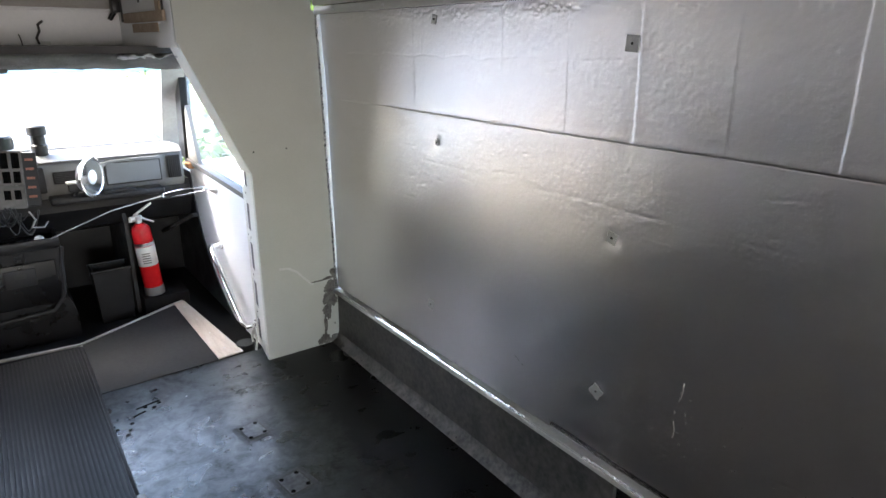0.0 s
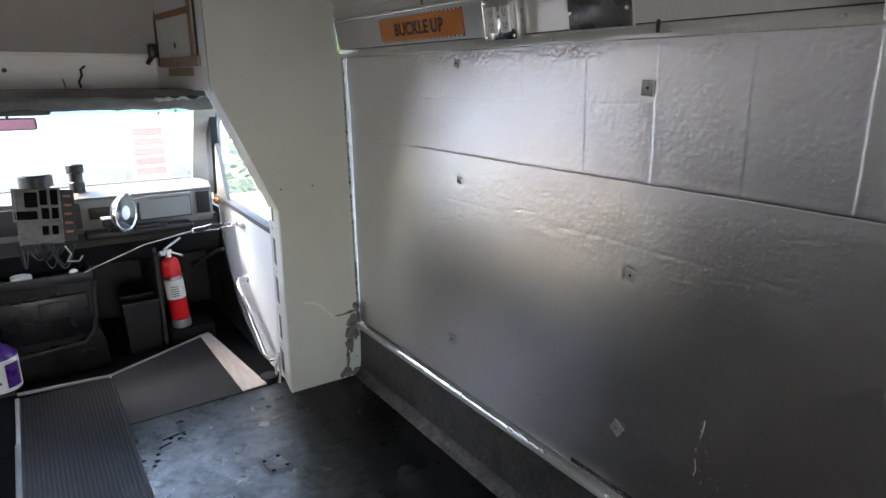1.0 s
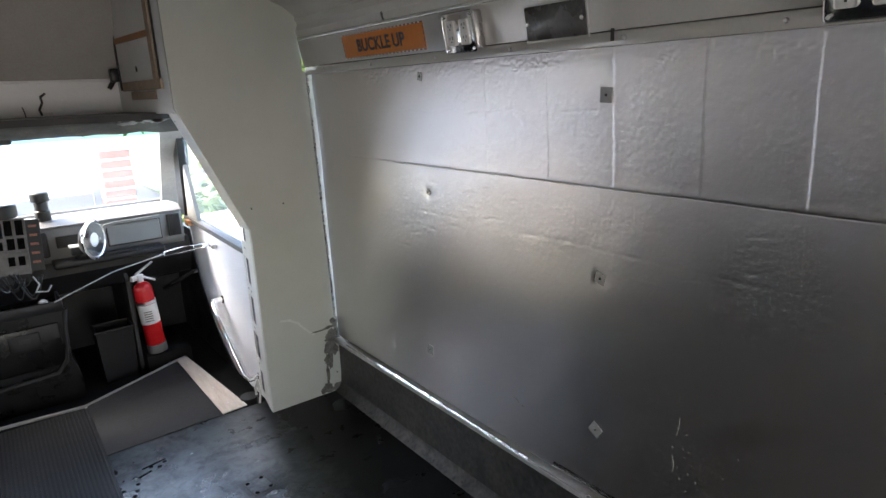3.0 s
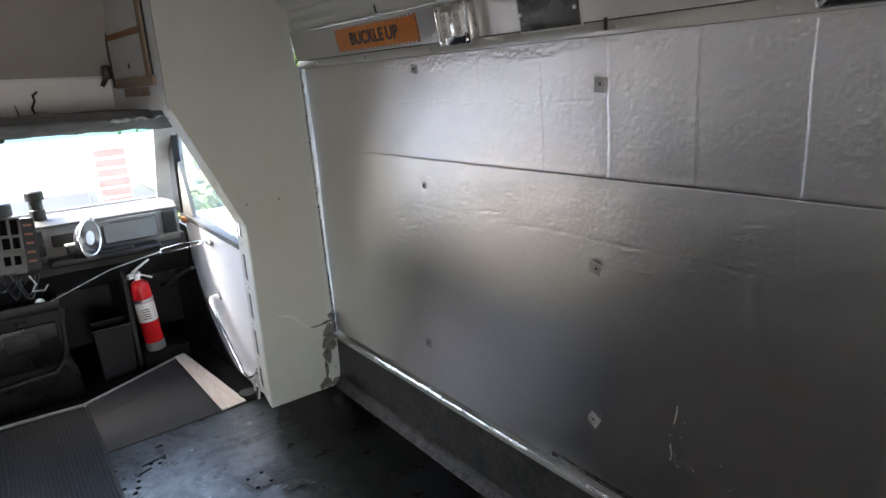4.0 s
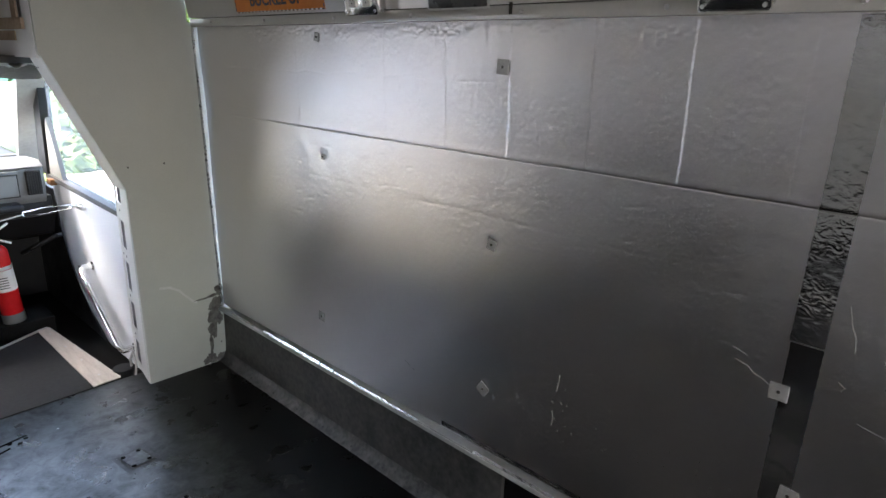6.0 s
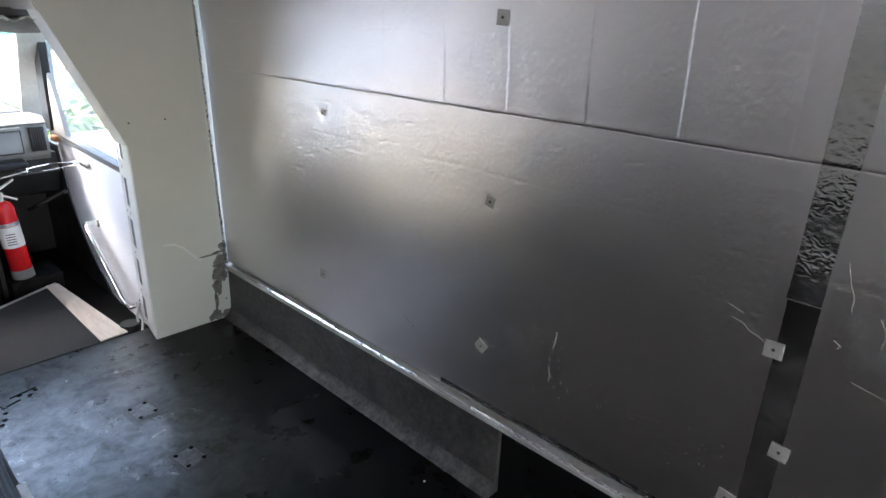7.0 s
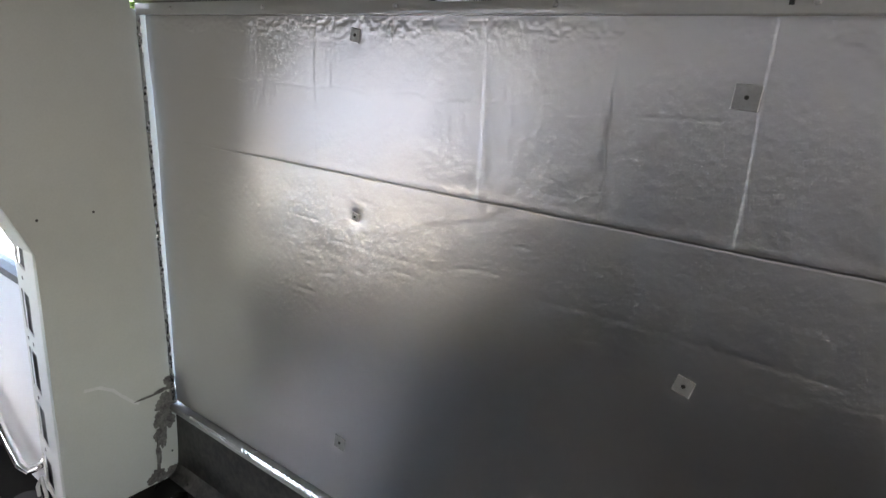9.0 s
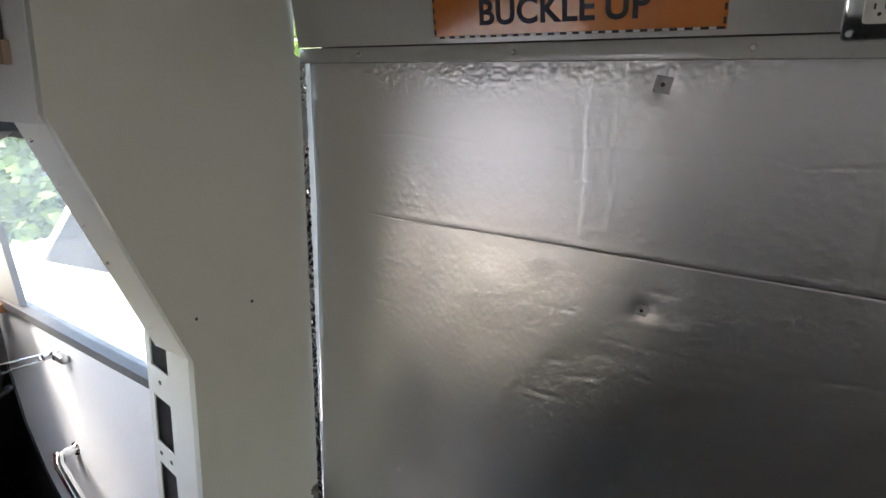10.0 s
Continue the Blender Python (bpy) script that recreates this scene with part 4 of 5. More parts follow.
for j in range(ny):
    for i in range(nx):
        liner.faces.new((rows[j][i], rows[j][i + 1], rows[j + 1][i + 1], rows[j + 1][i]))
ob = single("headliner", liner, "fabric", "sagging torn grey headliner above the windscreen", "headliner", "structure")
ob.modifiers.new("thickness", "SOLIDIFY").thickness = 0.006
rag = B()
rows = []
for j in range(13):
    row = []
    for i in range(15):
        x, y = 0.57 + 0.28 * i / 14, 3.10 + 0.012 * i + 0.27 * j / 12
        z = 1.388 - 0.010 * (j / 12) + 0.026 * noise.noise(Vector((x * 14, y * 22, 3.0))) + 0.010 * noise.noise(Vector((x * 34, y * 40, 8.0)))
        row.append(rag.verts.new((x, y, min(z, 1.400))))
    rows.append(row)
for j in range(12):
    for i in range(14):
        rag.faces.new((rows[j][i], rows[j][i + 1], rows[j + 1][i + 1], rows[j + 1][i]))
ob = single("torn_liner", rag, "liner", "torn crumpled grey liner at the roof corner", "headliner")
ob.modifiers.new("thickness", "SOLIDIFY").thickness = 0.004
visor = thing("sun_visor", "grey folded sun visor above the windscreen", "visor")
part("visor_pad", box(B(), -0.42, 0.135, 3.44, 3.475, 1.305, 1.395, 0.016, 3), "fabric", visor)
part("visor_insert", box(B(), -0.36, 0.06, 3.4355, 3.4395, 1.33, 1.368, 0.0015, 1), "dark", visor)
mirror = thing("rear_view_mirror", "rear-view mirror on a stem, pinkish reflection painted into its face", "mirror")
part("housing", box(B(), -0.17, 0.075, 3.60, 3.625, 1.228, 1.290, 0.012, 3), "dark", mirror)
part("mirror_glass", box(B(), -0.160, 0.067, 3.597, 3.5995, 1.234, 1.284, 0.001, 1), "mirror", mirror)
part("stem", tube(B(), [(-0.045, 3.62, 1.27), (-0.045, 3.645, 1.31), (-0.045, 3.66, 1.345)], 0.008, 8), "dark", mirror)

# windscreen: raked pane between pillars
TOPY, TOPZ, BOTY, BOTZ = 3.64, 1.345, 4.26, 0.80


def raked(u, x_top, x_bot, off=0.0):
    """A point on the raked windscreen line; u from bottom to top."""
    n = Vector((0, 0.545, 0.62)).normalized()
    return Vector((x_bot + (x_top - x_bot) * u, BOTY + (TOPY - BOTY) * u, BOTZ + (TOPZ - BOTZ) * u)) + n * off


def raked_slab(u0, u1, xt0, xb0, xt1, xb1, t):
    bm = B()
    lo = [bm.verts.new(p) for p in (raked(u0, xt0, xb0), raked(u0, xt1, xb1), raked(u1, xt1, xb1), raked(u1, xt0, xb0))]
    hi = [bm.verts.new(p) for p in (raked(u0, xt0, xb0, t), raked(u0, xt1, xb1, t), raked(u1, xt1, xb1, t), raked(u1, xt0, xb0, t))]
    bm.faces.new(lo)
    bm.faces.new(hi)
    for i in range(4):
        bm.faces.new((lo[i], lo[(i + 1) % 4], hi[(i + 1) % 4], hi[i]))
    bmesh.ops.recalc_face_normals(bm, faces=bm.faces[:])
    return bm


screen = thing("windscreen", "raked windscreen with a blue-tinted top band", "windscreen", kind="structure")
p1 = part("pane", raked_slab(0.0, 0.90, -0.84, -0.92, 0.835, 0.915, 0.005), "glass", screen)
p2 = part("tint_band", raked_slab(0.902, 1.0, -0.84, -0.92, 0.835, 0.915, 0.005), "tint", screen, "blue-tinted band")
p1.visible_shadow = p2.visible_shadow = False
for side in (1, -1):
    bm = raked_slab(-0.03, 1.06, side * 0.836, side * 0.916, side * 0.965, side * 1.03, 0.03)
    single("pillar_a_east" if side > 0 else "pillar_a_west", bm, "cable", "pale grey windscreen pillar trim", "pillar", "structure")
# added out of view: blocks west window light from the floor and foil
single("driver_side_blocker", prism(B(), [(2.0, 0.002), (4.0, 0.002), (4.0, 0.70), (3.0, 0.70), (2.9, 0.88), (2.0, 0.88)], "x", -0.49, -0.46), "carpet", "unseen dark panel added to block light from the driver side", "partition", "structure")
single("firewall", box(B(), -1.0, 0.99, 4.27, 4.32, -0.14, 0.84), "dark", "dark firewall under the windscreen", "wall", "structure")


def cab_door(name, side, label, skin="doorskin"):
    """A cab door with a curved lower front corner, a window and its frame."""
    root = thing(name, label, "door", kind="structure")
    X0, X1 = 0.957, 1.0
    low = [(2.66, -0.13), (3.02, -0.10), (3.22, -0.04), (3.40, 0.06), (3.55, 0.18), (3.67, 0.33), (3.745, 0.50), (3.79, 0.70), (3.80, 0.755), (2.66, 0.725)]

    def shell(pts, x0, x1):
        return prism(B(), pts, "x", side * x0, side * x1)

    part("inner_skin", shell(low, X0, X1), skin, root)
    # window surround
    part("sill", shell([(2.66, 0.727), (3.85, 0.757), (3.85, 0.785), (2.66, 0.752)], X0 - 0.012, X1), "doorgrey", root, "grey rubber window sill")
    part("front_post", shell([(3.80, 0.786), (3.93, 0.787), (3.815, 1.39), (3.725, 1.39)], X0 - 0.016, X1), "dark", root, "dark front window post")
    part("sail_trim", shell([(3.585, 0.781), (3.799, 0.786), (3.755, 1.06), (3.73, 1.10), (3.68, 1.02)], X0 - 0.002, X0 + 0.02), "dash", root, "grey triangular mirror trim")
    part("top_frame", shell([(2.66, 1.34), (3.724, 1.34), (3.724, 1.40), (2.66, 1.40)], X0 - 0.004, X1), "dark", root, "dark upper window frame")
    g = part("pane", shell([(2.66, 0.753), (3.798, 0.786), (3.722, 1.339), (2.66, 1.339)], X0 + 0.02, X0 + 0.024), "dustyglass", root)
    g.visible_shadow = False
    return root


door = cab_door("door_1", 1, "white painted cab door with chrome grab bar and window")
# unseen door; dark skin dims its reflection in the foil
cab_door("door_2", -1, "unseen cab door with window, skin darkened to dim its reflection", "dark")
part("orange_clip", box(B(), 0.925, 0.958, 3.70, 3.775, 0.735, 0.768, 0.004), "brown", door, "orange-brown wooden wedge")
grab = part("grab_bar", tube(B(), [(0.957, 3.305, 0.365), (0.905, 3.305, 0.365), (0.893, 3.275, 0.345), (0.893, 2.86, 0.075), (0.905, 2.835, 0.060), (0.957, 2.835, 0.060)], 0.0155, 14), "chrome", door, "diagonal chrome grab bar")
for y, z in ((3.305, 0.365), (2.835, 0.060)):
    part("flange", cyl(B(), (0.9565, y, z), (0.951, y, z), 0.024, 0.021, n=16), "chrome", grab)
latch = part("latch", box(B(), 0.928, 0.9565, 3.265, 3.345, 0.672, 0.700, 0.008, 3), "steel", door, "dark metal door latch")
part("latch_pin", cyl(B(), (0.93, 3.325, 0.690), (0.905, 3.325, 0.690), 0.011, n=12), "chrome", latch)

# sill under the door, dark rubber wheel-arch side
single("door_sill", prism(B(), [(2.646, -0.14), (2.646, -0.02), (2.72, -0.05), (4.27, -0.05), (4.27, -0.14)], "x", 0.89, 0.956), "carpet", "black step well edge by the door", "sill", "structure")
single("kick_panel", prism(B(), [(3.10, -0.14), (3.24, -0.05), (3.42, 0.06), (3.57, 0.18), (3.69, 0.33), (3.765, 0.50), (3.81, 0.70), (4.27, 0.70), (4.27, -0.14)], "x", 0.955, 0.985), "dark", "black kick panel ahead of the door", "panel", "structure")
arch = thing("door_strut", "black bent arm on the kick panel", "strut")
part("arm", tube(B(), [(0.95, 3.76, 0.44), (0.91, 3.70, 0.455), (0.85, 3.70, 0.43), (0.79, 3.72, 0.40), (0.76, 3.80, 0.36)], 0.013, 8), "dark", arch)
hook = thing("seat_belt_bracket", "dark bracket with white cable at the door foot", "bracket")
part("cup", cyl(B(), (0.86, 2.74, -0.049), (0.86, 2.74, 0.02), 0.04, 0.045, n=16), "dark", hook)
part("loop", tube(B(), [(0.885, 2.66, 0.004), (0.895, 2.665, 0.05), (0.899, 2.70, 0.10), (0.897, 2.74, 0.05), (0.893, 2.72, 0.002)], 0.006, 8), "alu", hook, "pale metal loop")

# ---- dashboard ----
dash = thing("dashboard", "grey plastic van dashboard with vents and glove compartment", "dashboard", kind="structure")
bm = prism(B(), [(3.60, 0.70), (3.585, 0.80), (3.60, 0.858), (3.66, 0.880), (3.90, 0.868), (4.265, 0.815), (4.265, 0.62), (3.66, 0.62)], "x", -0.90, 0.872)
es = [e for e in bm.edges if e.calc_length() > 1.0]
bmesh.ops.bevel(bm, geom=es, offset=0.014, segments=3, affect="EDGES", profile=0.5)
part("dash_body", bm, "dash", dash)
part("dash_pad", prism(B(), [(3.595, 0.862), (3.66, 0.886), (3.90, 0.874), (4.255, 0.822), (4.255, 0.826), (3.90, 0.880), (3.655, 0.893), (3.585, 0.866)], "x", -0.90, 0.872), "dashtop", dash, "pale dash top pad")
part("glove_gap", box(B(), 0.472, 0.751, 3.580, 3.592, 0.716, 0.838, 0.002, 1), "dark", dash, "dark gap round the glove door")
gl = part("glove_door", box(B(), 0.478, 0.745, 3.574, 3.590, 0.722, 0.832, 0.003, 1), "dash", dash, "grey glove compartment door")
part("brow", prism(B(), [(0.435, 0.722), (0.435, 0.80), (0.46, 0.842), (0.52, 0.852), (0.75, 0.853), (0.755, 0.838), (0.53, 0.838), (0.475, 0.826), (0.452, 0.79), (0.452, 0.722)], "y", 3.565, 3.60), "dash", dash, "rounded brow round the glove door")


def dash_vent(x0, x1, z0, z1, upright):
    v = part("vent", box(B(), x0, x1, 3.572, 3.592, z0, z1, 0.004), "dark", dash, "black slatted air vent")
    n = 6
    for k in range(n):
        if upright:
            x = x0 + 0.008 + (x1 - x0 - 0.016) * k / (n - 1)
            part("slat", box(B(), x - 0.002, x + 0.002, 3.566, 3.573, z0 + 0.006, z1 - 0.006), "dgrey", v)
        else:
            z = z0 + 0.008 + (z1 - z0 - 0.016) * k / (n - 1)
            part("slat", box(B(), x0 + 0.006, x1 - 0.006, 3.566, 3.573, z - 0.002, z + 0.002), "dgrey", v)


dash_vent(0.785, 0.855, 0.722, 0.848, True)
dash_vent(0.235, 0.385, 0.752, 0.812, False)
dash_vent(-0.30, -0.12, 0.752, 0.812, False)
part("radio_panel", box(B(), -0.36, 0.20, 3.568, 3.586, 0.712, 0.845, 0.01, 3), "dgrey", dash, "dark instrument panel")
part("radio_face", box(B(), -0.10, 0.12, 3.562, 3.5675, 0.735, 0.775, 0.002, 1), "dark", dash)
part("under_panel", prism(B(), [(3.63, 0.70), (3.60, 0.60), (3.68, 0.48), (3.95, 0.40), (4.26, 0.40), (4.26, 0.70)], "x", -0.90, 0.90), "dark", dash, "black lower dash panel")
part("shelf", box(B(), 0.20, 0.74, 3.50, 3.63, 0.655, 0.69, 0.01, 3), "dark", dash, "black shelf edge under the glove door")
part("shelf_block", box(B(), 0.44, 0.60, 3.50, 3.54, 0.685, 0.705, 0.006), "dark", dash)

# ---- engine cover and the things in the cab ----
cover = thing("engine_cover", "black plastic engine cover with open tray and latch", "engine cover")
bm = prism(B(), [(-0.42, -0.048), (0.225, -0.048), (0.222, 0.10), (0.19, 0.20), (0.205, 0.40), (0.215, 0.455), (-0.42, 0.455)], "y", 3.46, 4.20)
es = [e for e in bm.edges if abs(e.verts[0].co.y - e.verts[1].co.y) > 0.5]
bmesh.ops.bevel(bm, geom=es, offset=0.03, segments=4, affect="EDGES", profile=0.5)
part("cover_body", bm, "coverblack", cover)
part("front_door", box(B(), -0.34, 0.165, 3.445, 3.4595, 0.17, 0.40, 0.006, 3), "coverblack", cover, "black plastic front flap")
part("front_rim", tube(B(), [(0.205, 3.45, 0.46), (0.19, 3.445, 0.38), (0.185, 3.445, 0.27), (0.17, 3.445, 0.19), (0.12, 3.445, 0.13), (-0.35, 3.445, 0.10)], 0.010, 8), "dgrey", cover, "grey rounded edge")
lt = part("latch_plate", box(B(), -0.060, 0.075, 3.436, 3.4445, 0.285, 0.375, 0.006, 3), "dgrey", cover, "grey latch plate")
part("latch_slot", box(B(), -0.018, 0.034, 3.433, 3.4355, 0.330, 0.352, 0.001, 1), "ink", lt)
for x0, x1, y0, y1 in ((-0.40, 0.20, 3.45, 3.465), (-0.40, 0.20, 3.70, 3.715), (0.185, 0.20, 3.466, 3.699)):
    part("tray_wall", box(B(), x0, x1, y0, y1, 0.4555, 0.51, 0.005), "dark", cover)
single("tape_roll", lathe(B(), [(0.028, 0.0), (0.045, 0.0), (0.047, 0.01), (0.047, 0.045), (0.045, 0.05), (0.028, 0.05)], 24, Matrix.Translation((-0.11, 3.56, 0.4565))), "labelw", "pale roll on the engine cover tray", "roll")
single("white_cap", lathe(B(), [(0.016, 0.0), (0.022, 0.006), (0.024, 0.03), (0.020, 0.055), (0.010, 0.062)], 18, Matrix.Translation((0.12, 3.50, 0.4565))), "labelw", "small white plastic cap on the tray", "cap")

# removed switch panel standing on the cover
TILT_M = Matrix.Translation((0.018, 3.44, 0.560)) @ Matrix.Rotation(radians(4), 4, "Y") @ Matrix.Rotation(radians(-14), 4, "X")
sw = thing("switch_panel", "removed metal switch panel with dark openings and cables", "switch panel")
part("plate", box(B(), -0.115, 0.075, 0.0, 0.004, 0.12, 0.235, 0.001, 1, TILT_M), "platefilm2", sw, "grey metal plate")
part("upper_plate", box(B(), -0.130, 0.075, 0.0, 0.005, 0.236, 0.40, 0.001, 1, TILT_M), "panelgrey", sw, "taupe upper plate")
for x in (-0.118, -0.022, 0.026, 0.072):
    part("bright_edge", box(B(), x, x + 0.004, -0.004, -0.0005, 0.24, 0.395, 0.0008, 1, TILT_M), "platefilm2", sw)
part("plate_side", box(B(), 0.0755, 0.135, -0.002, 0.012, 0.13, 0.39, 0.002, 1, TILT_M), "dark", sw, "dark strip with coloured legends")
part("case", box(B(), -0.10, 0.12, 0.0125, 0.09, 0.14, 0.385, 0.006, 2, TILT_M), "dark", sw)
for x, z, w, h in ((-0.05, 0.305, 0.055, 0.075), (0.002, 0.315, 0.032, 0.075), (0.048, 0.315, 0.032, 0.075), (-0.075, 0.245, 0.095, 0.042), (0.006, 0.245, 0.032, 0.055), (0.048, 0.245, 0.030, 0.055), (0.0, 0.165, 0.028, 0.045), (0.042, 0.165, 0.028, 0.045)):
    part("opening", box(B(), x - w / 2, x + w / 2, -0.003, -0.0005, z, z + h, 0.0008, 1, TILT_M), "void", sw)
for k in range(5):
    z = 0.17 + 0.045 * k
    part("legend", box(B(), 0.086, 0.120, -0.0045, -0.0025, z, z + 0.012, 0.0005, 1, TILT_M), "legend", sw, "faded red legend")
r4 = random.Random(12)
for k in range(9):
    # drooping loops of thin wire below the panel
    xa, xb, dip = -0.10 + 0.018 * k, -0.06 + 0.026 * k + r4.uniform(-0.04, 0.05), r4.uniform(0.05, 0.13)
    yy = 3.435 + r4.uniform(-0.012, 0.016)
    p = [Vector((xa + (xb - xa) * q / 9, yy + 0.01 * math.sin(q * 0.9 + k), 0.690 - dip * math.sin(math.pi * q / 9) - 0.03 * q / 9)) for q in range(10)]
    part("cable", tube(B(), p, r4.choice([0.0028, 0.0036, 0.005]), 6), r4.choice(["dark", "dark", "dgrey"]), sw)
part("pale_cable", tube(B(), [(0.10, 3.44, 0.66), (0.12, 3.42, 0.62), (0.10, 3.42, 0.585), (0.15, 3.43, 0.575), (0.17, 3.44, 0.60)], 0.004, 6), "cable", sw, "pale cable end")
cam_can = thing("black_canister", "short black round canister on the switch panel", "canister")
part("can_body", lathe(B(), [(0.070, 0.0), (0.074, 0.004), (0.074, 0.056), (0.069, 0.062)], 30, Matrix.Translation((0.025, 3.55, 0.952))), "dark", cam_can)
part("can_top", lathe(B(), [(0.064, 0.0), (0.064, 0.003), (0.054, 0.004)], 30, Matrix.Translation((0.025, 3.55, 1.0145))), "dash", cam_can, "grey round top")
dial = thing("round_spotlight", "small chrome round spotlight on a bent bracket", "spotlight")
DM = Matrix.Translation((0.388, 3.48, 0.79)) @ Matrix.Rotation(radians(90), 4, "X") @ Matrix.Rotation(radians(52), 4, "Y") @ Matrix.Scale(1.38, 4)
part("reflector", lathe(B(), [(0.020, -0.035), (0.052, -0.022), (0.070, 0.0), (0.073, 0.008), (0.066, 0.012), (0.052, 0.002), (0.03, 0.0)], 32, DM), "smokechrome", dial)
part("rim", lathe(B(), [(0.069, 0.004), (0.076, 0.006), (0.076, 0.011), (0.069, 0.013), (0.065, 0.010)], 32, DM), "chrome", dial, "chrome rim")
part("lens", lathe(B(), [(0.027, 0.001), (0.027, 0.010), (0.02, 0.014)], 24, DM), "labelw", dial, "pale round centre")
part("bracket", tube(B(), [(0.385, 3.52, 0.765), (0.335, 3.53, 0.735), (0.31, 3.54, 0.69)], 0.011, 8), "dark", dial)
part("holder", box(B(), 0.288, 0.352, 3.50, 3.545, 0.715, 0.758, 0.006), "dark", dial, "black plastic holder")
part("holder_top", box(B(), 0.282, 0.356, 3.496, 3.548, 0.7585, 0.768, 0.002), "labelw", dial, "white top of the holder")
single("dash_canister", lathe(B(), [(0.030, 0.0), (0.034, 0.004), (0.034, 0.045), (0.029, 0.05), (0.029, 0.085), (0.040, 0.09), (0.040, 0.125), (0.034, 0.13), (0.012, 0.131)], 24, Matrix.Translation((0.208, 3.68, 0.889)) @ Matrix.Diagonal((1.1, 1.1, 1.18, 1))), "dark", "black bottle-shaped canister on the dash top", "canister")

# door pull rod from the cover to the latch
rod = thing("door_pull_rod", "thin pale metal rod reaching to the door latch", "rod")
part("rod", tube(B(), [(0.165, 3.42, 0.515), (0.45, 3.40, 0.62), (0.70, 3.365, 0.672)], 0.0032, 8), "cable", rod)
part("rod_end", tube(B(), [(0.70, 3.367, 0.682), (0.80, 3.35, 0.697), (0.90, 3.335, 0.697), (0.90, 3.330, 0.681), (0.80, 3.345, 0.670), (0.70, 3.362, 0.664), (0.70, 3.367, 0.682)], 0.0032, 8), "chrome", rod, "chrome clevis end")

# bin and divider
bin_ = thing("waste_bin", "black open plastic bin on the cab floor", "bin")
bm = B()
for a, b in (((0.325, 3.545), (0.515, 3.548)), ((0.515, 3.548), (0.515, 3.70)), ((0.515, 3.70), (0.325, 3.70)), ((0.325, 3.70), (0.325, 3.545))):
    d = Vector((b[0] - a[0], b[1] - a[1], 0)).normalized()
    n = Vector((-d.y, d.x, 0)) * 0.006
    cx, cy = 0.42, 3.622
    lo = [Vector((cx + (p[0] - cx) * 0.86, cy + (p[1] - cy) * 0.86, -0.048)) for p in (a, b)]
    hi = [Vector((p[0], p[1], 0.255)) for p in (a, b)]
    vs = [bm.verts.new(v) for v in (lo[0], lo[1], hi[1], hi[0], lo[0] + n, lo[1] + n, hi[1] + n, hi[0] + n)]
    for f in ((0, 1, 2, 3), (7, 6, 5, 4), (0, 4, 5, 1), (1, 5, 6, 2), (2, 6, 7, 3), (3, 7, 4, 0)):
        bm.faces.new([vs[i] for i in f])
box(bm, 0.345, 0.495, 3.56, 3.685, -0.048, -0.04)
bmesh.ops.recalc_face_normals(bm, faces=bm.faces[:])
part("bin_body", bm, "dark", bin_)
part("bin_rim", tube(B(), [(0.325, 3.545, 0.256), (0.515, 3.548, 0.256), (0.515, 3.70, 0.256), (0.325, 3.70, 0.256), (0.325, 3.545, 0.256)], 0.007, 8), "dark", bin_)
single("divider_panel", prism(B(), [(3.60, -0.049), (3.60, 0.50), (3.66, 0.56), (4.2, 0.56), (4.2, -0.049)], "x", 0.526, 0.545), "dgrey", "black upright divider beside the bin", "divider")

# fire extinguisher
ext = thing("fire_extinguisher", "red fire extinguisher with white label and handle", "fire extinguisher")
single("foot_rest", box(B(), 0.555, 0.80, 3.525, 3.78, -0.049, 0.055, 0.006), "carpet", "black carpeted foot rest under the extinguisher", "foot rest", "structure")
EX = Matrix.Translation((0.630, 3.595, 0.056)) @ Matrix.Rotation(radians(-4.0), 4, "Y") @ Matrix.Diagonal((1.0, 1.0, 0.985, 1))
part("cylinder", lathe(B(), [(0.045, 0.0), (0.052, 0.012), (0.052, 0.385), (0.050, 0.402), (0.042, 0.418), (0.028, 0.430), (0.018, 0.436)], 32, EX), "red", ext)
part("base_band", lathe(B(), [(0.0525, 0.0), (0.0535, 0.002), (0.0535, 0.05), (0.0525, 0.052)], 32, EX), "dash", ext, "grey base band")
lab = part("label_wrap", lathe(B(), [(0.0522, 0.185), (0.0527, 0.187), (0.0527, 0.30), (0.0522, 0.302)], 32, EX), "labelw", ext, "white wrapped label")
for k in range(5):
    a = radians(238 + 4 * k)
    z = 0.205 + 0.014 * k
    bm = box(B(), -0.022, 0.022, -0.0545, -0.0529, z, z + 0.005)
    bmesh.ops.transform(bm, matrix=EX @ Matrix.Rotation(radians(-12), 4, "Z"), verts=bm.verts[:])
    part("print_line", bm, "stain", lab)
part("strap", lathe(B(), [(0.0530, 0.305), (0.0540, 0.306), (0.0540, 0.322), (0.0530, 0.323)], 32, EX), "steel", ext, "metal strap")
part("valve", lathe(B(), [(0.017, 0.436), (0.017, 0.452), (0.022, 0.455), (0.022, 0.478), (0.012, 0.482)], 18, EX), "labelw", ext, "pale valve head")
part("gauge", cyl(B(), EX @ Vector((-0.02, -0.005, 0.466)), EX @ Vector((-0.045, -0.012, 0.466)), 0.016, n=16), "labelw", ext)
hd = box(B(), -0.012, 0.105, -0.009, 0.009, -0.006, 0.006, 0.004)
bmesh.ops.transform(hd, matrix=EX @ Matrix.Translation((-0.01, 0, 0.488)) @ Matrix.Rotation(radians(-28), 4, "Y"), verts=hd.verts[:])
part("handle", hd, "labelw", ext, "white lever handle")
hd = box(B(), -0.005, 0.09, -0.008, 0.008, -0.005, 0.005, 0.003)
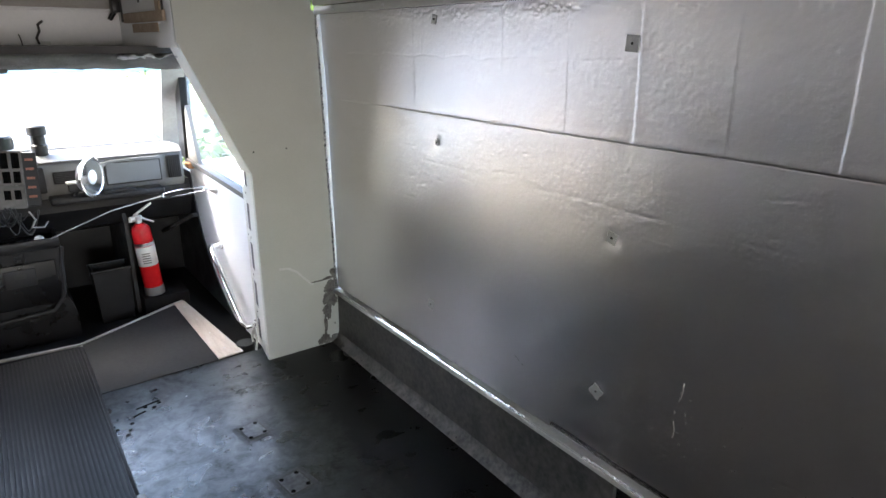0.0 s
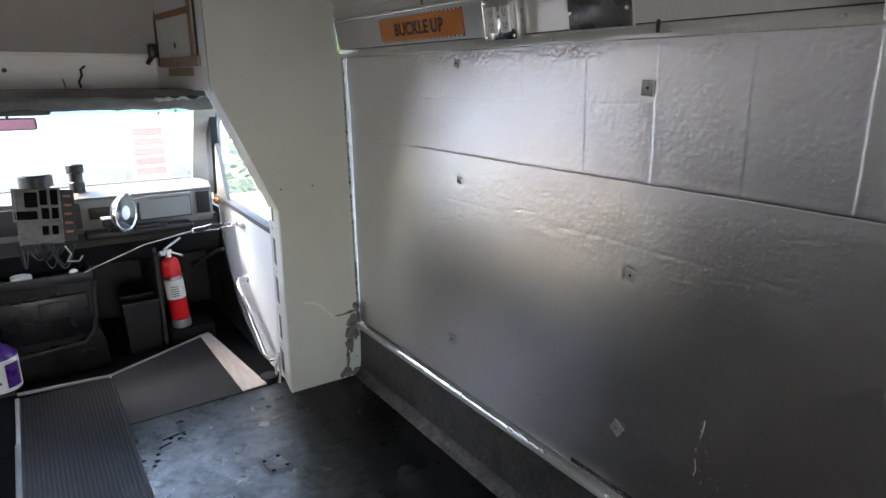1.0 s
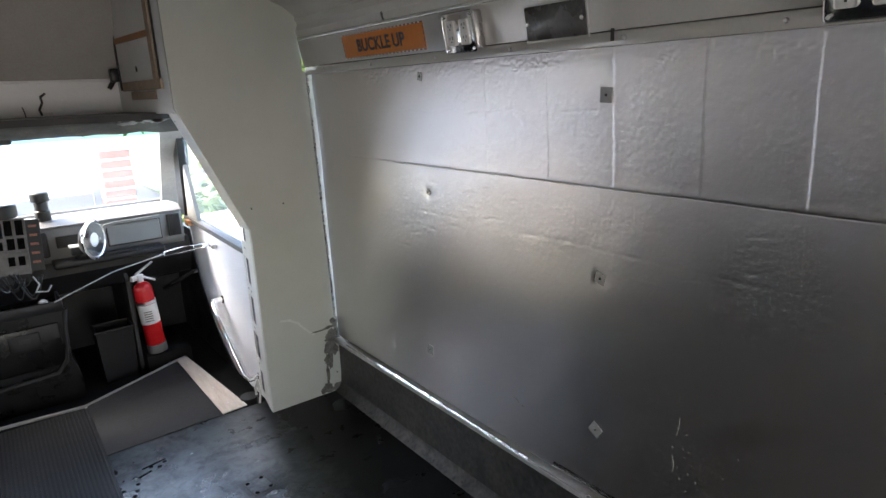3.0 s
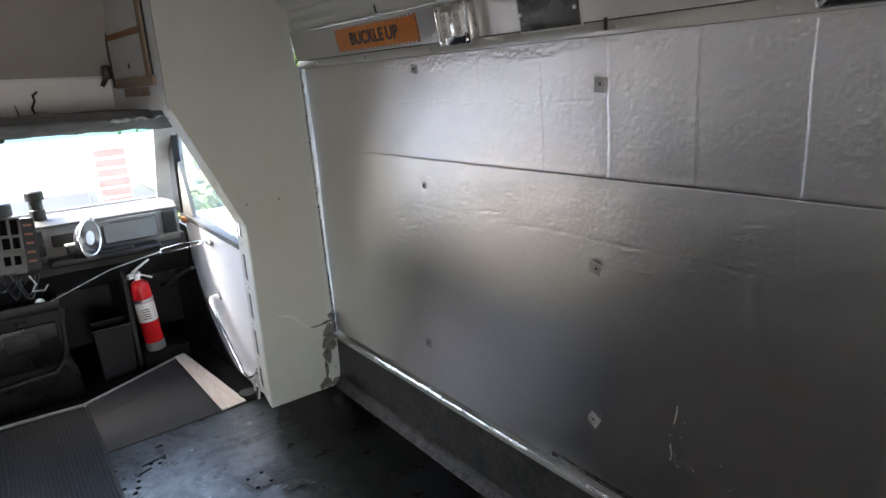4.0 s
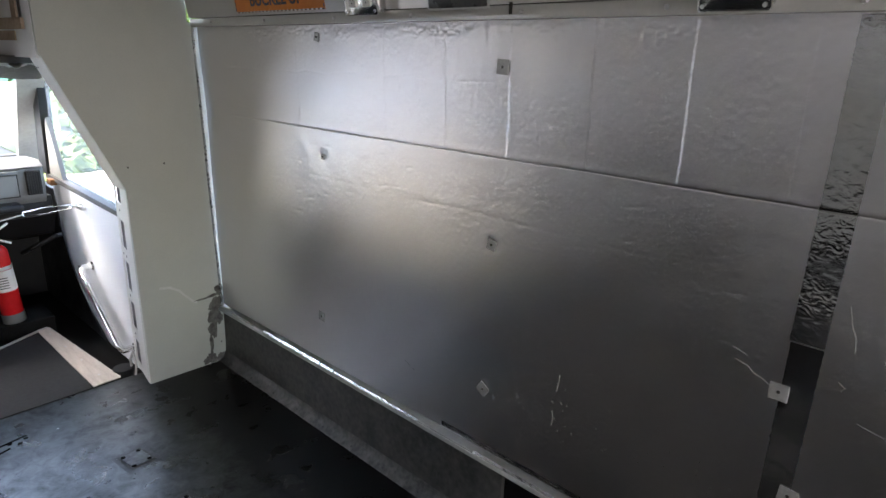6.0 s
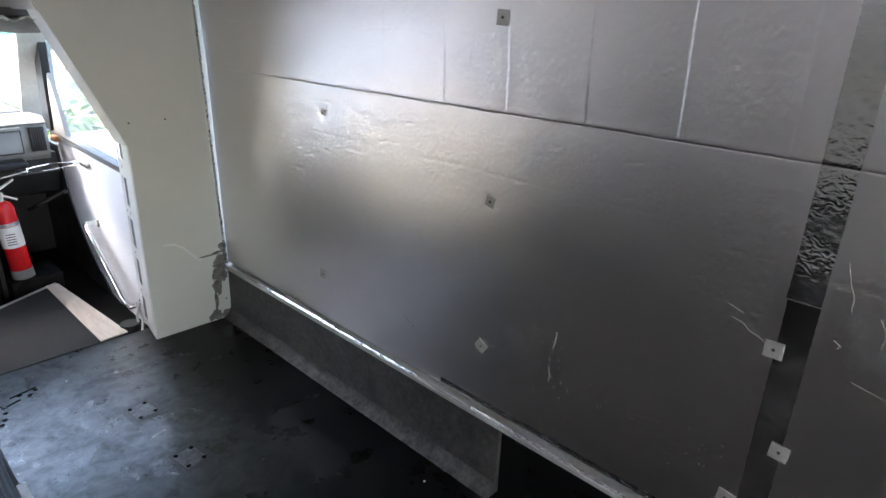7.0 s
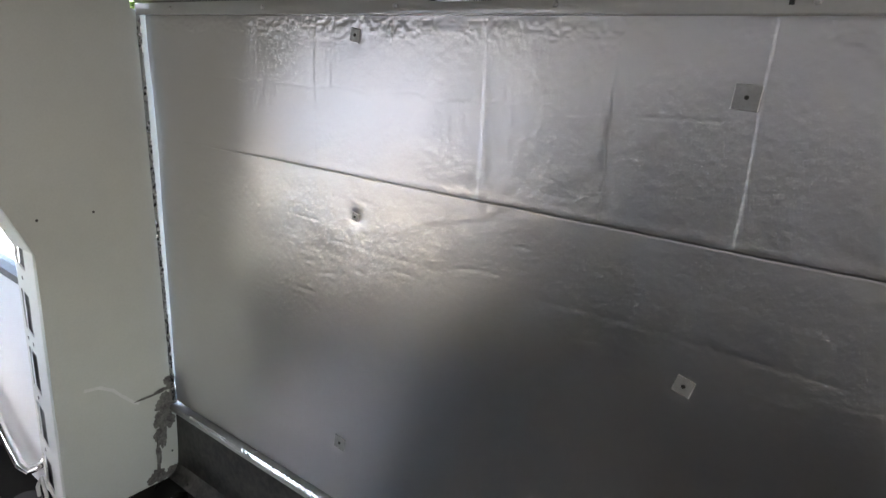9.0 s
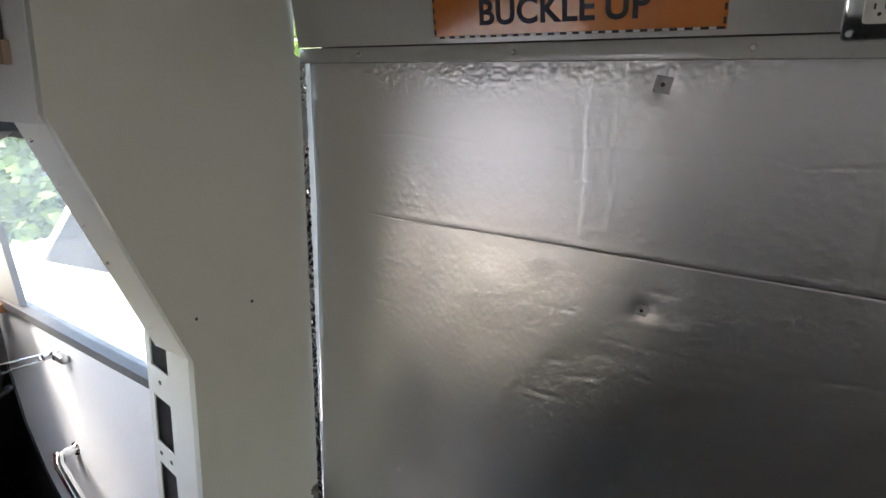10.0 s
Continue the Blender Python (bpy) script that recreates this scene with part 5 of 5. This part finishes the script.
bmesh.ops.transform(hd, matrix=EX @ Matrix.Translation((0.0, 0, 0.474)) @ Matrix.Rotation(radians(32), 4, "Y"), verts=hd.verts[:])
part("handle", hd, "labelw", ext, "white carrying handle")
single("clip_bracket", box(B(), 0.60, 0.69, 3.495, 3.52, -0.049, -0.030, 0.006), "dash", "small grey clip on the cab floor", "bracket")

# purple-topped can
can = thing("glue_can", "white can with purple lid and purple label stripe", "can")
single("rubber_pad", box(B(), -0.36, -0.212, 3.255, 3.44, 0.001, 0.018, 0.004), "dark", "black rubber pad under the can", "pad")
CM = Matrix.Translation((-0.262, 3.35, 0.0185)) @ Matrix.Scale(1.05, 4)
part("can_body", lathe(B(), [(0.080, 0.0), (0.083, 0.004), (0.083, 0.150), (0.080, 0.155)], 36, CM), "labelw", can)
part("can_lid", lathe(B(), [(0.081, 0.1555), (0.084, 0.158), (0.084, 0.166), (0.078, 0.175), (0.055, 0.196), (0.038, 0.206), (0.034, 0.21)], 36, CM), "purple", can, "purple domed lid")
part("cap", lathe(B(), [(0.026, 0.2105), (0.026, 0.222), (0.022, 0.226)], 24, CM), "labelw", can, "pale round cap")
bm = B()
for a0 in range(0, 48, 8):
    a, b = radians(290 + a0), radians(298 + a0)
    q = [CM @ Vector((0.0842 * math.cos(t), 0.0842 * math.sin(t), z)) for t, z in ((a, 0.02), (b, 0.02), (b, 0.135), (a, 0.135))]
    q2 = [CM @ Vector((0.0832 * math.cos(t), 0.0832 * math.sin(t), z)) for t, z in ((a, 0.02), (b, 0.02), (b, 0.135), (a, 0.135))]
    v, w = [bm.verts.new(p) for p in q], [bm.verts.new(p) for p in q2]
    bm.faces.new(v)
    bm.faces.new(w[::-1])
    for i in range(4):
        bm.faces.new((v[i], w[i], w[(i + 1) % 4], v[(i + 1) % 4]))
bmesh.ops.recalc_face_normals(bm, faces=bm.faces[:])
part("label_stripe", bm, "purple", can, "purple label stripe")
for k, (a, w) in enumerate(((250, 0.016), (262, 0.012), (272, 0.010))):
    bm = box(B(), -w / 2, w / 2, -0.0848, -0.0833, 0.045, 0.058)
    bmesh.ops.transform(bm, matrix=CM @ Matrix.Rotation(radians(a - 270), 4, "Z"), verts=bm.verts[:])
    part("print_bar", bm, "ink", can)

# ---- outside ----
single("ground", prism(B(), [(-400, -400), (400, -400), (400, 400), (-400, 400)], "z", -0.95, -0.85), "asphalt", "grey asphalt yard", "ground", "structure")
single("lawn", prism(B(), [(3.5, -10), (60, -10), (60, 60), (3.5, 60)], "z", -0.849, -0.82), "grass", "green lawn beside the yard", "lawn", "structure")


def tree(x, y, h, spread, seed, leaves=3600):
    r = random.Random(seed)
    root = thing("tree", "leafy green deciduous tree on the lawn", "tree", "trees outside")
    z0 = -0.85
    bm = cyl(B(), (x, y, z0), (x + 0.1, y, z0 + h * 0.55), 0.16, 0.09, n=10)
    tips = []
    for k in range(12):
        a, f = k * 2.4, r.uniform(0.25, 0.55)
        p = Vector((x + 0.05, y, z0 + h * f))
        q = p + Vector((math.cos(a) * spread * r.uniform(0.5, 0.9), math.sin(a) * spread * r.uniform(0.5, 0.9), h * r.uniform(0.12, 0.42)))
        cyl(bm, p, q, 0.05, 0.015, n=6)
        tips.append(q)
        tips.append(p.lerp(q, 0.6))
    part("trunk", bm, "bark", root)
    co, fa = [], []
    for k in range(leaves):
        c = r.choice(tips)
        p = c + Vector((r.gauss(0, 0.45), r.gauss(0, 0.45), r.gauss(0, 0.38)))
        s = r.uniform(0.06, 0.13)
        u = Vector((r.uniform(-1, 1), r.uniform(-1, 1), r.uniform(-0.6, 0.6))).normalized() * s
        v = u.cross(Vector((r.uniform(-1, 1), r.uniform(-1, 1), 1)).normalized()).normalized() * s * 0.6
        i = len(co)
        co += [p - u, p - v, p + u, p + v]
        fa.append((i, i + 1, i + 2, i + 3))
    me = bpy.data.meshes.new("crown")
    me.from_pydata([tuple(c) for c in co], [], fa)
    me.materials.append(M["leaf"])
    ob = new("crown", me)
    ob.parent = root
    return root


for k, (x, y, h, s) in enumerate([(3.9, 10.5, 4.2, 1.5), (5.4, 13.0, 5.0, 2.0), (5.2, 9.0, 4.4, 1.7), (7.5, 12.0, 6.0, 2.4), (5.2, 18.5, 6.0, 2.4)]):
    tree(x, y, h, s, 40 + k)

def hedge():
    """Shrubs along the lawn, one mass of leaves."""
    r = random.Random(77)
    co, fa = [], []
    for k in range(12000):
        x = r.uniform(1.9, 9.5)
        p = Vector((x, 9.6 + 0.45 * (x - 1.9) + r.gauss(0, 0.5), -0.8 + abs(r.gauss(0, 0.85)) * (0.7 + 0.5 * math.sin(x * 2.1))))
        u = Vector((r.uniform(-1, 1), r.uniform(-1, 1), r.uniform(-0.6, 0.6))).normalized() * r.uniform(0.07, 0.14)
        v = u.cross(Vector((r.uniform(-1, 1), r.uniform(-1, 1), 1)).normalized()).normalized() * 0.07
        i = len(co)
        co += [p - u, p - v, p + u, p + v]
        fa.append((i, i + 1, i + 2, i + 3))
    me = bpy.data.meshes.new("hedge")
    me.from_pydata([tuple(c) for c in co], [], fa)
    me.materials.append(M["leaf"])
    return tagged(new("hedge", me), "loose green hedge of shrubs along the lawn", "hedge", kind="stuff")


hedge()
car = thing("parked_car", "white parked car beside the lawn", "car")
bm = prism(B(), [(-2.2, -0.5), (2.2, -0.5), (2.2, 0.0), (1.9, 0.15), (1.0, 0.2), (0.55, 0.72), (-1.3, 0.75), (-2.0, 0.2), (-2.2, 0.1)], "x", -0.85, 0.85)
bmesh.ops.bevel(bm, geom=bm.edges[:], offset=0.06, segments=2, affect="EDGES", profile=0.5)
body = part("car_body", bm, "carwhite", car)
for sx in (-0.851, 0.846):
    part("side_window", prism(B(), [(-1.45, 0.24), (0.85, 0.24), (0.48, 0.66), (-1.2, 0.68)], "x", sx, sx + 0.005), "dark", car)
for sx in (-0.8, 0.62):
    for yy in (-1.4, 1.4):
        w = part("wheel", cyl(B(), (sx, yy, -0.5), (sx + 0.18, yy, -0.5), 0.33, n=24), "tyre", car)
car.matrix_world = Matrix.Translation((3.1, 5.6, 0.0)) @ Matrix.Rotation(radians(12), 4, "Z")

# narrow banded block stands in for the pinkish brick house outside
pillar = thing("brick_stand_in", "banded red brick block standing in for the brickwork across the yard", "gate pillar")
for k in range(7):
    part("brick_course", box(B(), 1.92, 2.50, 14.0, 14.6, -0.85 + 0.2 * k, -0.70 + 0.2 * k, 0.01, 1), "brick", pillar)
    part("stone_band", box(B(), 1.93, 2.49, 14.01, 14.59, -0.6995 + 0.2 * k, -0.6505 + 0.2 * k), "white", pillar, "pale stone band")
part("cap", box(B(), 1.88, 2.54, 13.96, 14.64, 0.55, 0.62, 0.015), "white", pillar, "pale stone cap")

# added house: its pale front makes the bright upper highlight in the foil
house = thing("added_pale_house", "long pale house front added across the yard as a reflector for the foil", "house")
part("wall", box(B(), -11.0, 1.85, 15.2, 20.0, -0.85, 2.3), "facade", house)
part("plinth", box(B(), -11.0, 1.84, 15.16, 15.198, -0.85, -0.45), "dash", house, "grey plinth")
part("roof", prism(B(), [(14.8, 2.3), (17.6, 4.3), (20.4, 2.3)], "x", -11.3, 2.1), "dgrey", house, "dark pitched roof")
